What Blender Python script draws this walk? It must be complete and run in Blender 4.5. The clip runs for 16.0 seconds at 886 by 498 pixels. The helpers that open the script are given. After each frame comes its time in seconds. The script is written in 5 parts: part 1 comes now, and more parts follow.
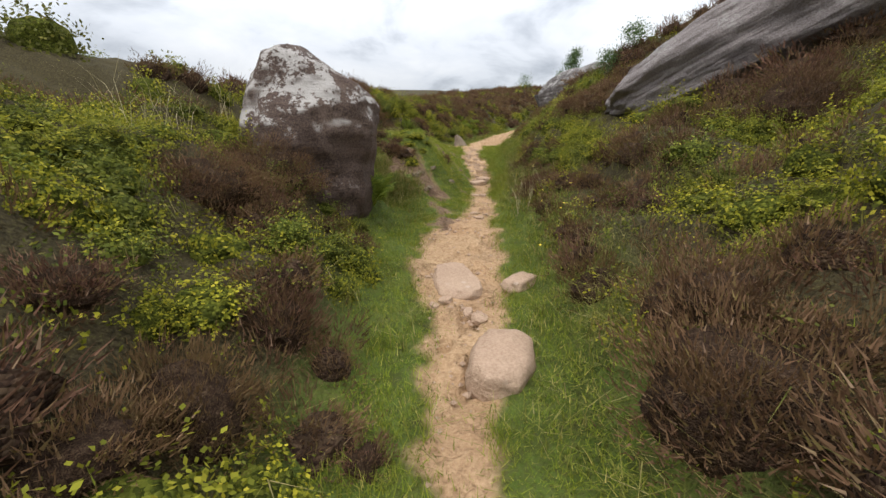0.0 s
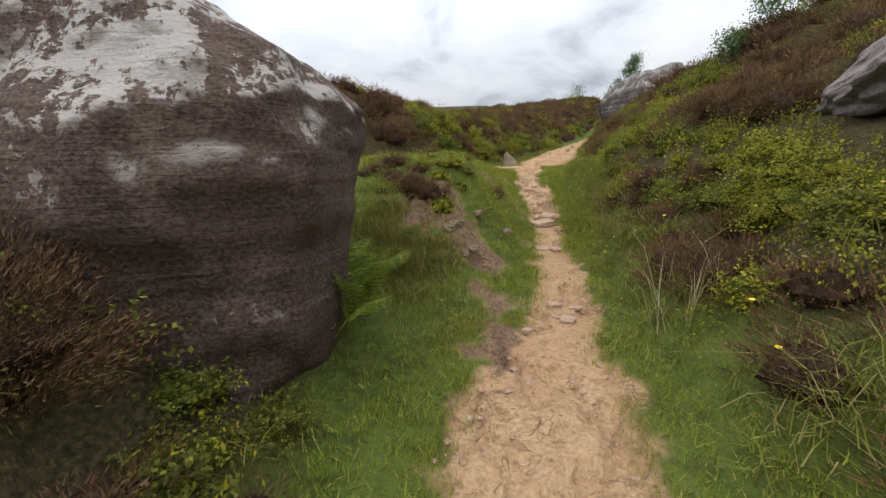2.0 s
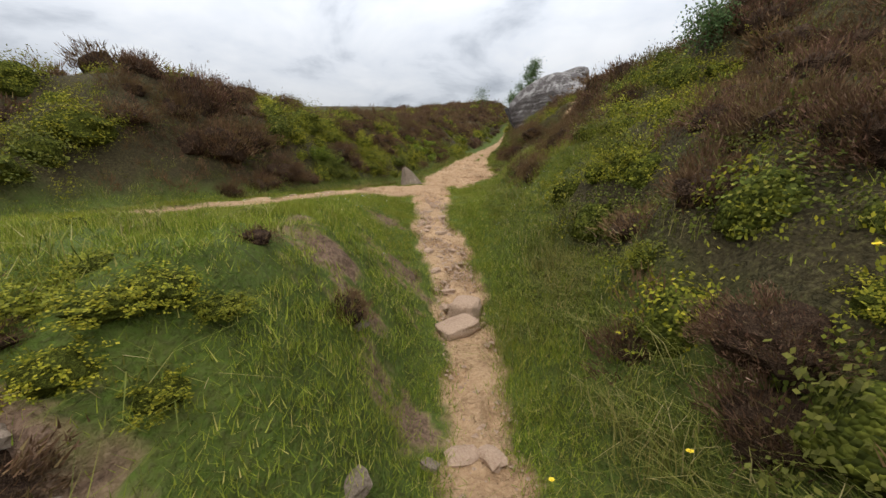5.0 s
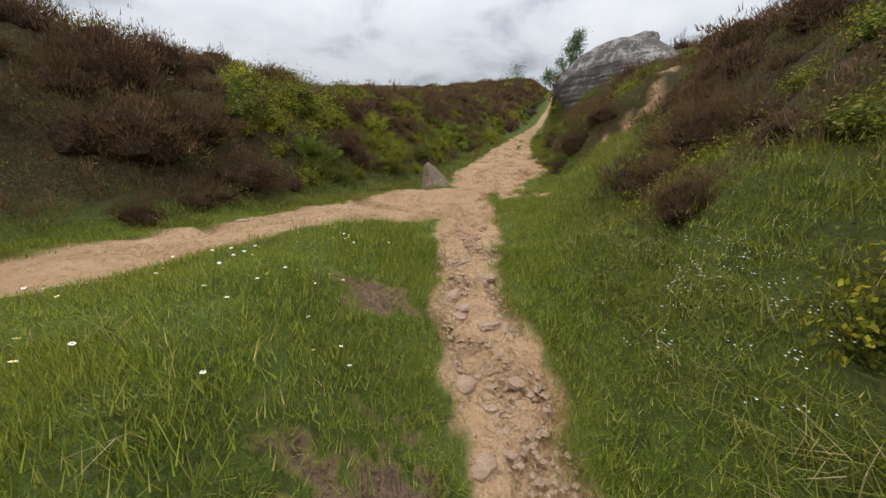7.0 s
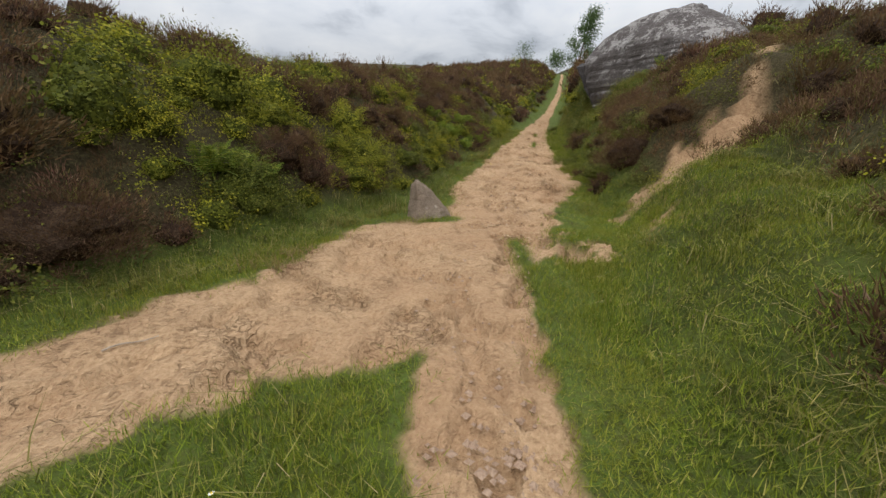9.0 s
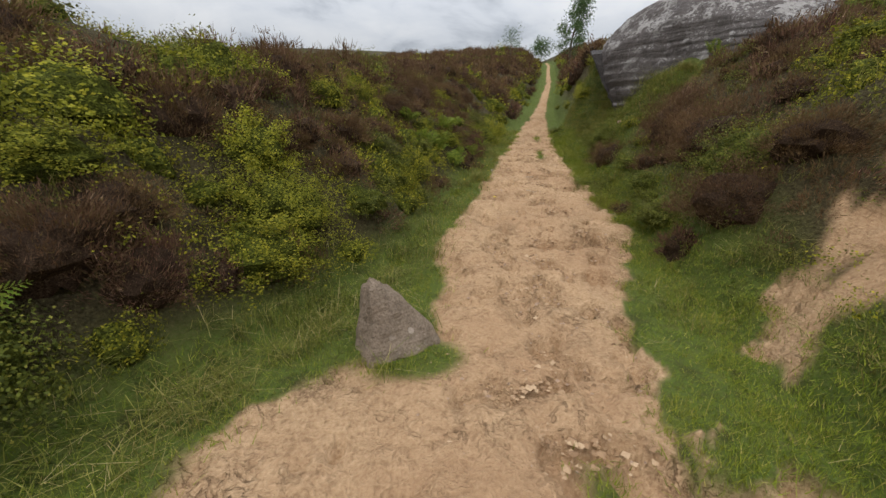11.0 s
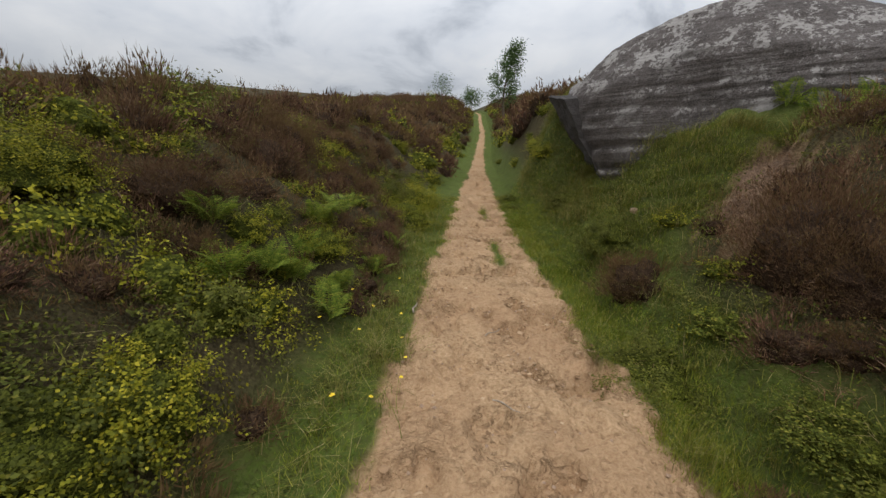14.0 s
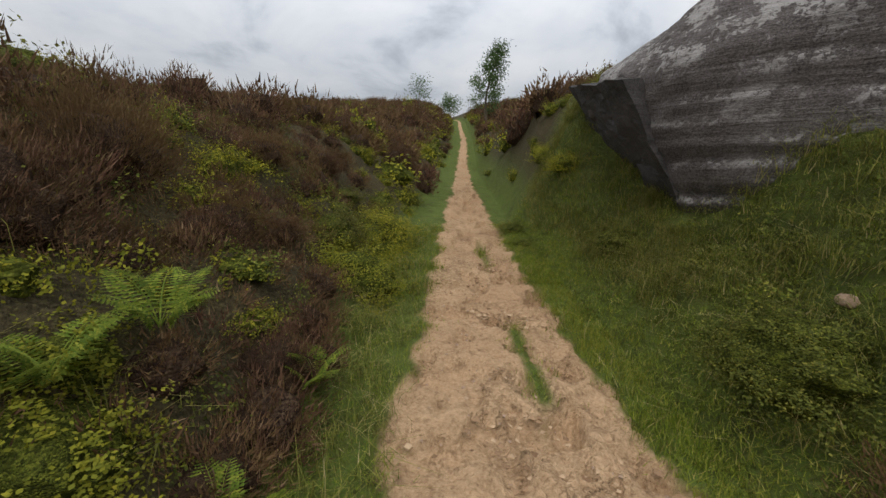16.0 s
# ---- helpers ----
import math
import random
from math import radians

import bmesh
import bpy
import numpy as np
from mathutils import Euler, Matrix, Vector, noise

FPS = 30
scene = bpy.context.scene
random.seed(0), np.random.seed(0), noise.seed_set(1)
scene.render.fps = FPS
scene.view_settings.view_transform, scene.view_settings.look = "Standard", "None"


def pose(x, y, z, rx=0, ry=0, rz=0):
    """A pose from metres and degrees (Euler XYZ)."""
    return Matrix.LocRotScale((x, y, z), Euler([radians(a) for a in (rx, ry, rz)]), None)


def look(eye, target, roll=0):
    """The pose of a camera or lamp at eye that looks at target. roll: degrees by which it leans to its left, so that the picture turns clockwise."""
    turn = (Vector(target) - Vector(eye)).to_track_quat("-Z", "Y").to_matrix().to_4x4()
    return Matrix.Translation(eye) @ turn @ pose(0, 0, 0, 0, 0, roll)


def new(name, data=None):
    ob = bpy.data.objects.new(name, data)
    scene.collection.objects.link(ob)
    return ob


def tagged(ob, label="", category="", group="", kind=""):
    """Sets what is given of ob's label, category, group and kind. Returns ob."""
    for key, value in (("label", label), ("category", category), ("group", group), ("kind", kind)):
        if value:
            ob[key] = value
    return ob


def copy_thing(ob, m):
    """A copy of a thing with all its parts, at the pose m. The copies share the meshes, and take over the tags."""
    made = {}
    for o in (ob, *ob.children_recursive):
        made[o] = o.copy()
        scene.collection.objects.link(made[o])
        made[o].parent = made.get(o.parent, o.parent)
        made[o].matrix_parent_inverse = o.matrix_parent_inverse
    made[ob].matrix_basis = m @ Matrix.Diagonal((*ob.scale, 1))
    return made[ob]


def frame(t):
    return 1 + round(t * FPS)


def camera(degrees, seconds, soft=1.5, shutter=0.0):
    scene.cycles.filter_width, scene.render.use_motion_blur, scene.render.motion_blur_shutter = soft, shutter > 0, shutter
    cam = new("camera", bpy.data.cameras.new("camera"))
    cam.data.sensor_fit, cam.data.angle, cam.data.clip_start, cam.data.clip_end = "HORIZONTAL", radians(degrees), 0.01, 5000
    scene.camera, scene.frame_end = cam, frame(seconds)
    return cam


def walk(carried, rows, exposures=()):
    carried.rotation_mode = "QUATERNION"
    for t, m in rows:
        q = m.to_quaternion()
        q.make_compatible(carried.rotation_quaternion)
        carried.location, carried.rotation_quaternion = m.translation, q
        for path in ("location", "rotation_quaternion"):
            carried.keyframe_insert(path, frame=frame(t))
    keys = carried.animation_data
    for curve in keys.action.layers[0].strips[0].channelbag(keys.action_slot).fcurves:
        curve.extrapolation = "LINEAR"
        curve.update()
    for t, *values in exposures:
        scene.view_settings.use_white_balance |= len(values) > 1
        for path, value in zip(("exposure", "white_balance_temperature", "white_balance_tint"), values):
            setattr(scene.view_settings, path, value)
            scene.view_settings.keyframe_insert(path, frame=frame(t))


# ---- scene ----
cam = camera(98.3, 16.0)
METRES, EYE, TILT, LEAN, TURN = 23.0, 1.4, -14.0, 0.0, 0.0
ROWS = [
    (0.0, 0.0, 0.0, 0.0, 0.0, 0.0, -0.0),
    (0.5, -0.0031, 0.0294, 0.0087, 0.38, 1.57, -1.68),
    (1.0, -0.0019, 0.0615, 0.0209, 2.55, 1.9, -1.16),
    (1.5, -0.0059, 0.0917, 0.0307, 4.61, 2.59, -1.56),
    (2.0, -0.0035, 0.122, 0.0413, 6.55, 2.18, -0.52),
    (2.5, -0.0083, 0.1462, 0.0501, 4.23, 1.14, -0.81),
    (3.0, -0.006, 0.1654, 0.0571, -6.85, -0.59, -1.24),
    (3.5, 0.0022, 0.1826, 0.0741, -11.17, -1.94, 2.02),
    (4.0, 0.006, 0.2067, 0.0828, -11.85, -0.82, 2.36),
    (4.5, 0.0142, 0.2354, 0.0914, -9.59, 1.04, 3.23),
    (5.0, 0.0173, 0.266, 0.0995, -6.17, 2.08, 2.91),
    (7.5, 0.0255, 0.4175, 0.1563, -1.86, -1.09, 0.98),
    (8.0, 0.0265, 0.4458, 0.1681, -1.41, -1.52, 0.17),
    (10.5, 0.0382, 0.5892, 0.2251, -4.92, -4.45, 1.05),
    (11.0, 0.0382, 0.6211, 0.2384, -5.34, -4.41, 0.97),
    (11.5, 0.0477, 0.6513, 0.2505, -7.93, -3.06, 0.61),
    (12.0, 0.0573, 0.6806, 0.2609, -9.13, -1.63, 1.33),
    (12.5, 0.0611, 0.7104, 0.2714, -10.62, 0.01, 0.47),
    (13.0, 0.0692, 0.7404, 0.2842, -10.47, 0.69, 1.4),
    (13.5, 0.073, 0.7692, 0.2938, -12.22, 0.7, 0.91),
    (14.0, 0.0854, 0.7983, 0.3047, -14.8, 1.29, 2.08),
    (14.5, 0.0922, 0.8275, 0.3133, -16.13, 2.16, 2.03),
    (15.0, 0.1032, 0.8558, 0.3229, -17.96, 2.93, 2.32),
    (15.5, 0.1089, 0.8853, 0.3313, -17.88, 2.85, 2.91),
    (16.0, 0.1165, 0.9123, 0.34, -17.94, 2.25, 2.73),
]
walk(cam, [(t, pose(0, 0, EYE, TILT, LEAN, TURN) @ pose(METRES * x, METRES * y, METRES * z, 90 + pitch, roll, yaw)) for t, x, y, z, yaw, pitch, roll in ROWS],
     exposures=[(0, 0.06), (2, -0.08), (5, -0.2), (7.5, -0.31), (10.5, -0.3), (12.5, -0.45), (16, -0.54)])

# ---- world, sun, exposure ----
def build_world():
    w = bpy.data.worlds.new("overcast_sky")
    scene.world = w
    w.use_nodes = True
    nt = w.node_tree
    nt.nodes.clear()
    N, L = nt.nodes.new, nt.links.new
    out = N("ShaderNodeOutputWorld")
    bg = N("ShaderNodeBackground")
    sky = N("ShaderNodeTexSky")
    sky.sky_type = "NISHITA"
    sky.sun_disc = False
    sky.sun_elevation, sky.sun_rotation = radians(52), radians(215)
    co = N("ShaderNodeTexCoord")
    # project the view of the sky on a flat cloud deck
    sep = N("ShaderNodeSeparateXYZ")
    L(co.outputs["Generated"], sep.inputs[0])
    up = N("ShaderNodeMath"); up.operation = "MAXIMUM"; up.inputs[1].default_value = 0.0
    L(sep.outputs["Z"], up.inputs[0])
    add = N("ShaderNodeMath"); add.operation = "ADD"; add.inputs[1].default_value = 0.34
    L(up.outputs[0], add.inputs[0])
    px = N("ShaderNodeMath"); px.operation = "DIVIDE"
    py = N("ShaderNodeMath"); py.operation = "DIVIDE"
    L(sep.outputs["X"], px.inputs[0]); L(add.outputs[0], px.inputs[1])
    L(sep.outputs["Y"], py.inputs[0]); L(add.outputs[0], py.inputs[1])
    comb = N("ShaderNodeCombineXYZ")
    L(px.outputs[0], comb.inputs[0]); L(py.outputs[0], comb.inputs[1])
    big = N("ShaderNodeTexNoise")
    big.inputs["Scale"].default_value = 2.1
    big.inputs["Detail"].default_value = 7
    big.inputs["Roughness"].default_value = 0.55
    big.inputs["Distortion"].default_value = 0.35
    L(comb.outputs[0], big.inputs["Vector"])
    ramp = N("ShaderNodeValToRGB")
    e = ramp.color_ramp.elements
    e[0].position, e[0].color = 0.34, (0.40, 0.43, 0.48, 1)
    e[1].position, e[1].color = 0.66, (0.82, 0.835, 0.86, 1)
    m = e.new(0.48); m.color = (0.68, 0.71, 0.76, 1)
    L(big.outputs["Fac"], ramp.inputs[0])
    dim = N("ShaderNodeMixRGB"); dim.blend_type = "MULTIPLY"; dim.inputs[0].default_value = 1
    dim.inputs[2].default_value = (0.1, 0.1, 0.1, 1)
    L(sky.outputs[0], dim.inputs[1])
    mix = N("ShaderNodeMixRGB"); mix.inputs[0].default_value = 0.9
    L(dim.outputs[0], mix.inputs[1]); L(ramp.outputs[0], mix.inputs[2])
    # an overcast sky is brighter towards the zenith
    rise = N("ShaderNodeMapRange")
    rise.inputs["From Min"].default_value, rise.inputs["From Max"].default_value = 0.1, 1.0
    rise.inputs["To Min"].default_value, rise.inputs["To Max"].default_value = 1.0, 4.0
    L(up.outputs[0], rise.inputs["Value"])
    grade = N("ShaderNodeMixRGB"); grade.blend_type = "MULTIPLY"; grade.inputs[0].default_value = 1
    L(mix.outputs[0], grade.inputs[1]); L(rise.outputs[0], grade.inputs[2])
    L(grade.outputs[0], bg.inputs[0])
    bg.inputs[1].default_value = SKY_STRENGTH
    L(bg.outputs[0], out.inputs[0])


SKY_STRENGTH = 0.9
build_world()
sun_data = bpy.data.lights.new("sun", "SUN")
sun_data.energy, sun_data.angle, sun_data.color = 1.5, radians(30), (1.0, 0.96, 0.9)
sun = new("sun", sun_data)
sun.matrix_world = look((-5, -8, 18), (0, 0, 0))


# ---- materials ----
def rgba(c):
    return (c[0], c[1], c[2], 1.0)


class Mat:
    """A node material with a few shorthands."""

    def __init__(self, name, rough=0.85, spec=0.3):
        self.m = bpy.data.materials.new(name)
        self.m.use_nodes = True
        self.nt = self.m.node_tree
        self.b = self.nt.nodes["Principled BSDF"]
        self.b.inputs["Roughness"].default_value = rough
        self.b.inputs["Specular IOR Level"].default_value = spec
        self.co = self.nt.nodes.new("ShaderNodeTexCoord")
        self.vec = self.co.outputs["Object"]

    def n(self, kind):
        return self.nt.nodes.new(kind)

    def l(self, a, b):
        self.nt.links.new(a, b)

    def noise(self, scale, detail=4, rough=0.55, vec=None, dist=0.0):
        t = self.n("ShaderNodeTexNoise")
        t.inputs["Scale"].default_value = scale
        t.inputs["Detail"].default_value = detail
        t.inputs["Roughness"].default_value = rough
        t.inputs["Distortion"].default_value = dist
        self.l(vec or self.vec, t.inputs["Vector"])
        return t.outputs["Fac"]

    def ramp(self, fac, *stops):
        r = self.n("ShaderNodeValToRGB")
        e = r.color_ramp.elements
        while len(e) < len(stops):
            e.new(0.5)
        for k, (p, c) in zip(e, stops):
            k.position, k.color = p, (rgba(c) if isinstance(c, tuple) else (c, c, c, 1))
        self.l(fac, r.inputs[0])
        return r.outputs[0]

    def mix(self, fac, a, b, kind="MIX"):
        x = self.n("ShaderNodeMixRGB")
        x.blend_type = kind
        for socket, v in zip(x.inputs, (fac, a, b)):
            if isinstance(v, (int, float)):
                socket.default_value = v
            elif isinstance(v, tuple):
                socket.default_value = rgba(v)
            else:
                self.l(v, socket)
        return x.outputs[0]

    def math(self, op, a, b):
        x = self.n("ShaderNodeMath")
        x.operation = op
        for socket, v in zip(x.inputs, (a, b)):
            if isinstance(v, (int, float)):
                socket.default_value = v
            else:
                self.l(v, socket)
        return x.outputs[0]

    def colour(self, c):
        if isinstance(c, tuple):
            self.b.inputs["Base Color"].default_value = rgba(c)
        else:
            self.l(c, self.b.inputs["Base Color"])

    def bump(self, height, strength=0.5, dist=0.02):
        b = self.n("ShaderNodeBump")
        b.inputs["Strength"].default_value = strength
        b.inputs["Distance"].default_value = dist
        self.l(height, b.inputs["Height"])
        self.l(b.outputs[0], self.b.inputs["Normal"])

    def attr(self, name):
        a = self.n("ShaderNodeAttribute")
        a.attribute_name = name
        return a.outputs["Fac"]

    def island(self):
        return self.n("ShaderNodeNewGeometry").outputs["Random Per Island"]


def ground_material():
    k = Mat("ground_earth_and_turf", 0.95, 0.15)
    fine = k.noise(42, 5, 0.65)
    mid = k.noise(5.5, 6, 0.6)
    big = k.noise(0.9, 3)
    clod = k.noise(17, 4, 0.6, dist=0.4)
    earth = k.ramp(mid, (0.3, (0.307, 0.179, 0.091)), (0.52, (0.465, 0.294, 0.158)), (0.75, (0.558, 0.373, 0.212)))
    earth = k.mix(0.55, earth, k.ramp(clod, (0.36, (0.15, 0.084, 0.042)), (0.46, (0.465, 0.299, 0.166)), (0.7, (0.577, 0.396, 0.232))))
    earth = k.mix(0.4, earth, k.ramp(fine, (0.35, (0.205, 0.120, 0.062)), (0.65, (0.595, 0.414, 0.245))))
    earth = k.mix(k.ramp(big, (0.42, 0.0), (0.66, 0.5)), earth, (0.353, 0.207, 0.112))
    crack = k.n("ShaderNodeTexVoronoi")
    crack.feature = "DISTANCE_TO_EDGE"
    crack.inputs["Scale"].default_value = 4.5
    wob = k.n("ShaderNodeVectorMath"); wob.operation = "ADD"
    shift = k.n("ShaderNodeTexNoise"); shift.inputs["Scale"].default_value = 6.0; shift.inputs["Detail"].default_value = 4
    k.l(k.vec, shift.inputs["Vector"]); k.l(k.vec, wob.inputs[0]); k.l(shift.outputs["Color"], wob.inputs[1])
    k.l(wob.outputs[0], crack.inputs["Vector"])
    cut = k.math("MULTIPLY", k.ramp(crack.outputs["Distance"], (0.0, 1.0), (0.09, 0.0)), k.ramp(k.noise(1.7, 3), (0.5, 0.0), (0.66, 0.5)))
    earth = k.mix(cut, earth, (0.205, 0.120, 0.062))
    turf = k.ramp(mid, (0.3, (0.058, 0.07, 0.014)), (0.5, (0.088, 0.128, 0.02)), (0.8, (0.125, 0.135, 0.03)))
    turf = k.mix(k.ramp(fine, (0.4, 0.0), (0.7, 0.5)), turf, (0.084, 0.064, 0.033))
    # short curved marks, darkened in the colour as the small shadows of clods
    line = k.noise(8.5, 3, 0.5, dist=1.3)
    shade_mark = k.math("MULTIPLY", k.ramp(line, (0.555, 0.0), (0.58, 0.65), (0.605, 0.0)), k.ramp(k.noise(1.3, 5, 0.65), (0.48, 0.0), (0.66, 0.85)))
    earth = k.mix(shade_mark, earth, (0.177, 0.101, 0.054))
    soil = k.mix(0.5, k.ramp(clod, (0.35, (0.085, 0.05, 0.032)), (0.65, (0.25, 0.16, 0.10))), k.ramp(fine, (0.35, (0.07, 0.042, 0.028)), (0.65, (0.30, 0.20, 0.13))))
    earth = k.mix(k.attr("worn"), earth, soil)
    peat = k.ramp(fine, (0.35, (0.032, 0.026, 0.012)), (0.55, (0.07, 0.055, 0.026)), (0.7, (0.11, 0.10, 0.035)))
    turf = k.mix(k.attr("heath"), turf, peat)
    k.colour(k.mix(k.attr("earth"), turf, earth))
    h = k.math("ADD", k.math("MULTIPLY", clod, 0.8), k.math("MULTIPLY", fine, 0.35))
    k.bump(k.math("SUBTRACT", h, k.math("ADD", k.math("MULTIPLY", cut, 0.5), k.math("MULTIPLY", shade_mark, 0.6))), 1.0, 0.06)
    return k.m


def rock_material(name, light, mid_c, dark, lichen, lichen_amount, bands=0.5, band_scale=4.0, low=0.05, high=0.45):
    k = Mat(name, 0.92, 0.2)
    n1 = k.noise(1.3, 6, 0.6)
    n2 = k.noise(9, 6, 0.65)
    n3 = k.noise(60, 4, 0.6)
    stretch = k.n("ShaderNodeMapping")
    stretch.inputs["Scale"].default_value = (0.35, 0.35, band_scale)
    stretch.inputs["Rotation"].default_value = (0.12, 0.16, 0)
    k.l(k.vec, stretch.inputs[0])
    bed = k.noise(2.2, 5, 0.6, stretch.outputs[0], 0.3)
    c = k.ramp(n1, (0.3, dark), (0.5, mid_c), (0.72, light))
    c = k.mix(bands, c, k.ramp(bed, (0.35, dark), (0.52, mid_c), (0.7, light)))
    c = k.mix(k.ramp(n2, (0.42, 0.0), (0.62, 0.45)), c, dark)
    c = k.mix(0.4, c, k.ramp(n3, (0.38, dark), (0.62, light)))
    patch = k.math("ADD", k.math("MULTIPLY", k.noise(2.2, 5, 0.65, dist=0.4), 0.5), k.math("MULTIPLY", k.noise(16, 6, 0.75, dist=0.3), 0.5))
    geo = k.n("ShaderNodeNewGeometry")
    sep = k.n("ShaderNodeSeparateXYZ")
    k.l(geo.outputs["Normal"], sep.inputs[0])
    facing = k.ramp(k.math("ADD", k.math("MULTIPLY", sep.outputs["Z"], 0.5), 0.5), (0.5 + 0.5 * low, 0.0), (0.5 + 0.5 * high, 1.0))
    where = k.ramp(k.math("MULTIPLY", patch, 1.0), (0.505 - lichen_amount, 0.0), (0.52 - lichen_amount, 0.85))
    c = k.mix(k.math("MULTIPLY", where, facing), c, lichen)
    dots = k.n("ShaderNodeTexVoronoi")
    dots.inputs["Scale"].default_value = 5.5
    k.l(k.vec, dots.inputs["Vector"])
    spot = k.ramp(k.math("ADD", dots.outputs["Distance"], k.math("MULTIPLY", n2, 0.15)), (0.2, 0.7), (0.24, 0.0))
    c = k.mix(k.math("MULTIPLY", k.math("MULTIPLY", spot, facing), k.ramp(n1, (0.5, 0.0), (0.6, 1.0))), c, lichen)
    k.colour(c)
    h = k.math("ADD", k.math("MULTIPLY", bed, 1.6 * bands), k.math("ADD", k.math("MULTIPLY", n2, 0.5), k.math("MULTIPLY", n3, 0.15)))
    k.bump(h, 1.0, 0.07)
    return k.m


def leaf_material(name, *stops, patch_scale=0.8, patch=None, amount=0.4, rough=0.6, glow=0.25, other=None):
    """Foliage: a colour for each leaf, drifting from plant to plant and from place to place."""
    k = Mat(name, max(rough, 0.65), 0.1)
    c = k.ramp(k.island(), *stops)
    if other:
        own = k.math("ADD", k.attr("tone"), k.math("MULTIPLY", k.attr("single"), k.n("ShaderNodeObjectInfo").outputs["Random"]))
        c = k.mix(k.math("MULTIPLY", own, 0.7), c, other)
        c = k.mix(1.0, c, k.ramp(own, (0.0, 1.15), (0.35, 0.78), (0.6, 1.25), (1.0, 0.85)), "MULTIPLY")
    if patch:
        c = k.mix(k.ramp(k.noise(patch_scale, 3), (0.42, 0.0), (0.62, amount)), c, patch)
    k.colour(c)
    t = k.n("ShaderNodeBsdfTranslucent")
    k.l(k.b.inputs["Base Color"].links[0].from_socket, t.inputs["Color"])
    mx = k.n("ShaderNodeMixShader")
    mx.inputs[0].default_value = glow
    out = k.nt.nodes["Material Output"]
    k.l(k.b.outputs[0], mx.inputs[1])
    k.l(t.outputs[0], mx.inputs[2])
    k.l(mx.outputs[0], out.inputs[0])
    return k.m


M_GROUND = ground_material()
M_BOULDER = rock_material("gritstone_boulder", (0.18, 0.13, 0.10), (0.088, 0.058, 0.047), (0.026, 0.017, 0.014), (0.40, 0.375, 0.345), 0.01, 0.3, 5.0, 0.13, 0.42)
M_CRAG = rock_material("gritstone_crag", (0.18, 0.16, 0.148), (0.10, 0.085, 0.078), (0.028, 0.023, 0.021), (0.32, 0.30, 0.28), -0.01, 0.35, 6.0, -0.1, 0.5)
M_SLAB = rock_material("gritstone_slab", (0.33, 0.29, 0.275), (0.24, 0.205, 0.195), (0.11, 0.092, 0.086), (0.28, 0.26, 0.24), -0.04, 0.5, 5.0, -0.5, 0.3)
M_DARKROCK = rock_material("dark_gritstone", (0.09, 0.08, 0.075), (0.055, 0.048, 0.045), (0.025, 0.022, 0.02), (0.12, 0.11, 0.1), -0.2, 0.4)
M_PATHSTONE = rock_material("path_stone", (0.50, 0.36, 0.255), (0.42, 0.29, 0.20), (0.27, 0.175, 0.115), (0.46, 0.36, 0.28), -0.2, 0.2)
M_GREYSTONE = rock_material("grey_stone", (0.334, 0.258, 0.192), (0.222, 0.168, 0.120), (0.111, 0.084, 0.060), (0.445, 0.372, 0.300), -0.1, 0.3)

# ---- the lie of the land ----
# the path's bed along the walk: y, height, left edge, right edge
BED_Y = [-4, 0, 1.3, 2.0, 2.8, 3.3, 4.3, 4.8, 5.4, 6.5, 7.6, 9.2, 10.2, 11.4, 12.4, 13.8, 15.0, 17.2, 18.0, 19.2, 20.0, 21.5, 24.3, 26.6, 30, 34, 39.3, 50, 70, 100]
BED_Z = [-0.5, 0, 0.08, 0.13, 0.19, 0.23, 0.33, 0.4, 0.43, 0.47, 0.52, 0.58, 0.7, 1.05, 1.37, 1.59, 1.64, 1.69, 1.71, 1.78, 1.88, 2.1, 2.47, 2.71, 3.09, 3.53, 4.15, 6.4, 10.5, 15]
BED_L = [-0.1, -0.08, -0.08, -0.1, -0.12, -0.3, -0.34, -0.36, 0.04, 0.37, 0.52, 0.68, 0.76, 0.7, 0.62, 0.68, 0.6, 0.9, 1.12, 1.2, 1.37, 2.05, 3.12, 4.0, 5.3, 6.88, 8.88, 13.1, 20, 30]
BED_R = [0.25, 0.25, 0.24, 0.34, 0.5, 0.6, 0.64, 0.68, 0.72, 0.88, 1.03, 1.16, 1.24, 1.28, 1.15, 1.35, 1.6, 2.45, 2.75, 3.45, 3.85, 4.05, 4.6, 5.25, 6.27, 7.56, 9.48, 13.5, 20.4, 30.4]
# the feet of the heather banks on either side
FOOT_L_Y = [-4, 0, 3, 5, 5.9, 6.8, 9, 11, 12.8, 14.6, 17, 18.5, 19.5, 21.5, 23.3, 26.7, 30, 34, 39.3, 50, 70, 100]
FOOT_L = [-0.3, -0.3, -0.5, -0.75, -1.6, -5.6, -5.0, -3.9, -3.0, -1.8, -0.6, 0.35, 0.95, 1.7, 2.45, 3.5, 4.75, 6.4, 8.4, 12.6, 19.4, 29]
FOOT_R_Y = [-4, 0, 3, 5, 7, 9.3, 11, 12.5, 14, 15.5, 16.8, 17.8, 18.6, 19.4, 21.4, 24.2, 26.5, 30, 34, 39.3, 50, 70, 100]
FOOT_R = [0.35, 0.4, 0.8, 1.0, 1.15, 1.35, 1.5, 1.6, 2.0, 2.5, 3.2, 3.6, 3.7, 3.95, 4.4, 4.95, 5.6, 6.65, 8.0, 9.9, 14, 21, 31]


def table(y, ys, vs):
    return np.interp(y, ys, vs)


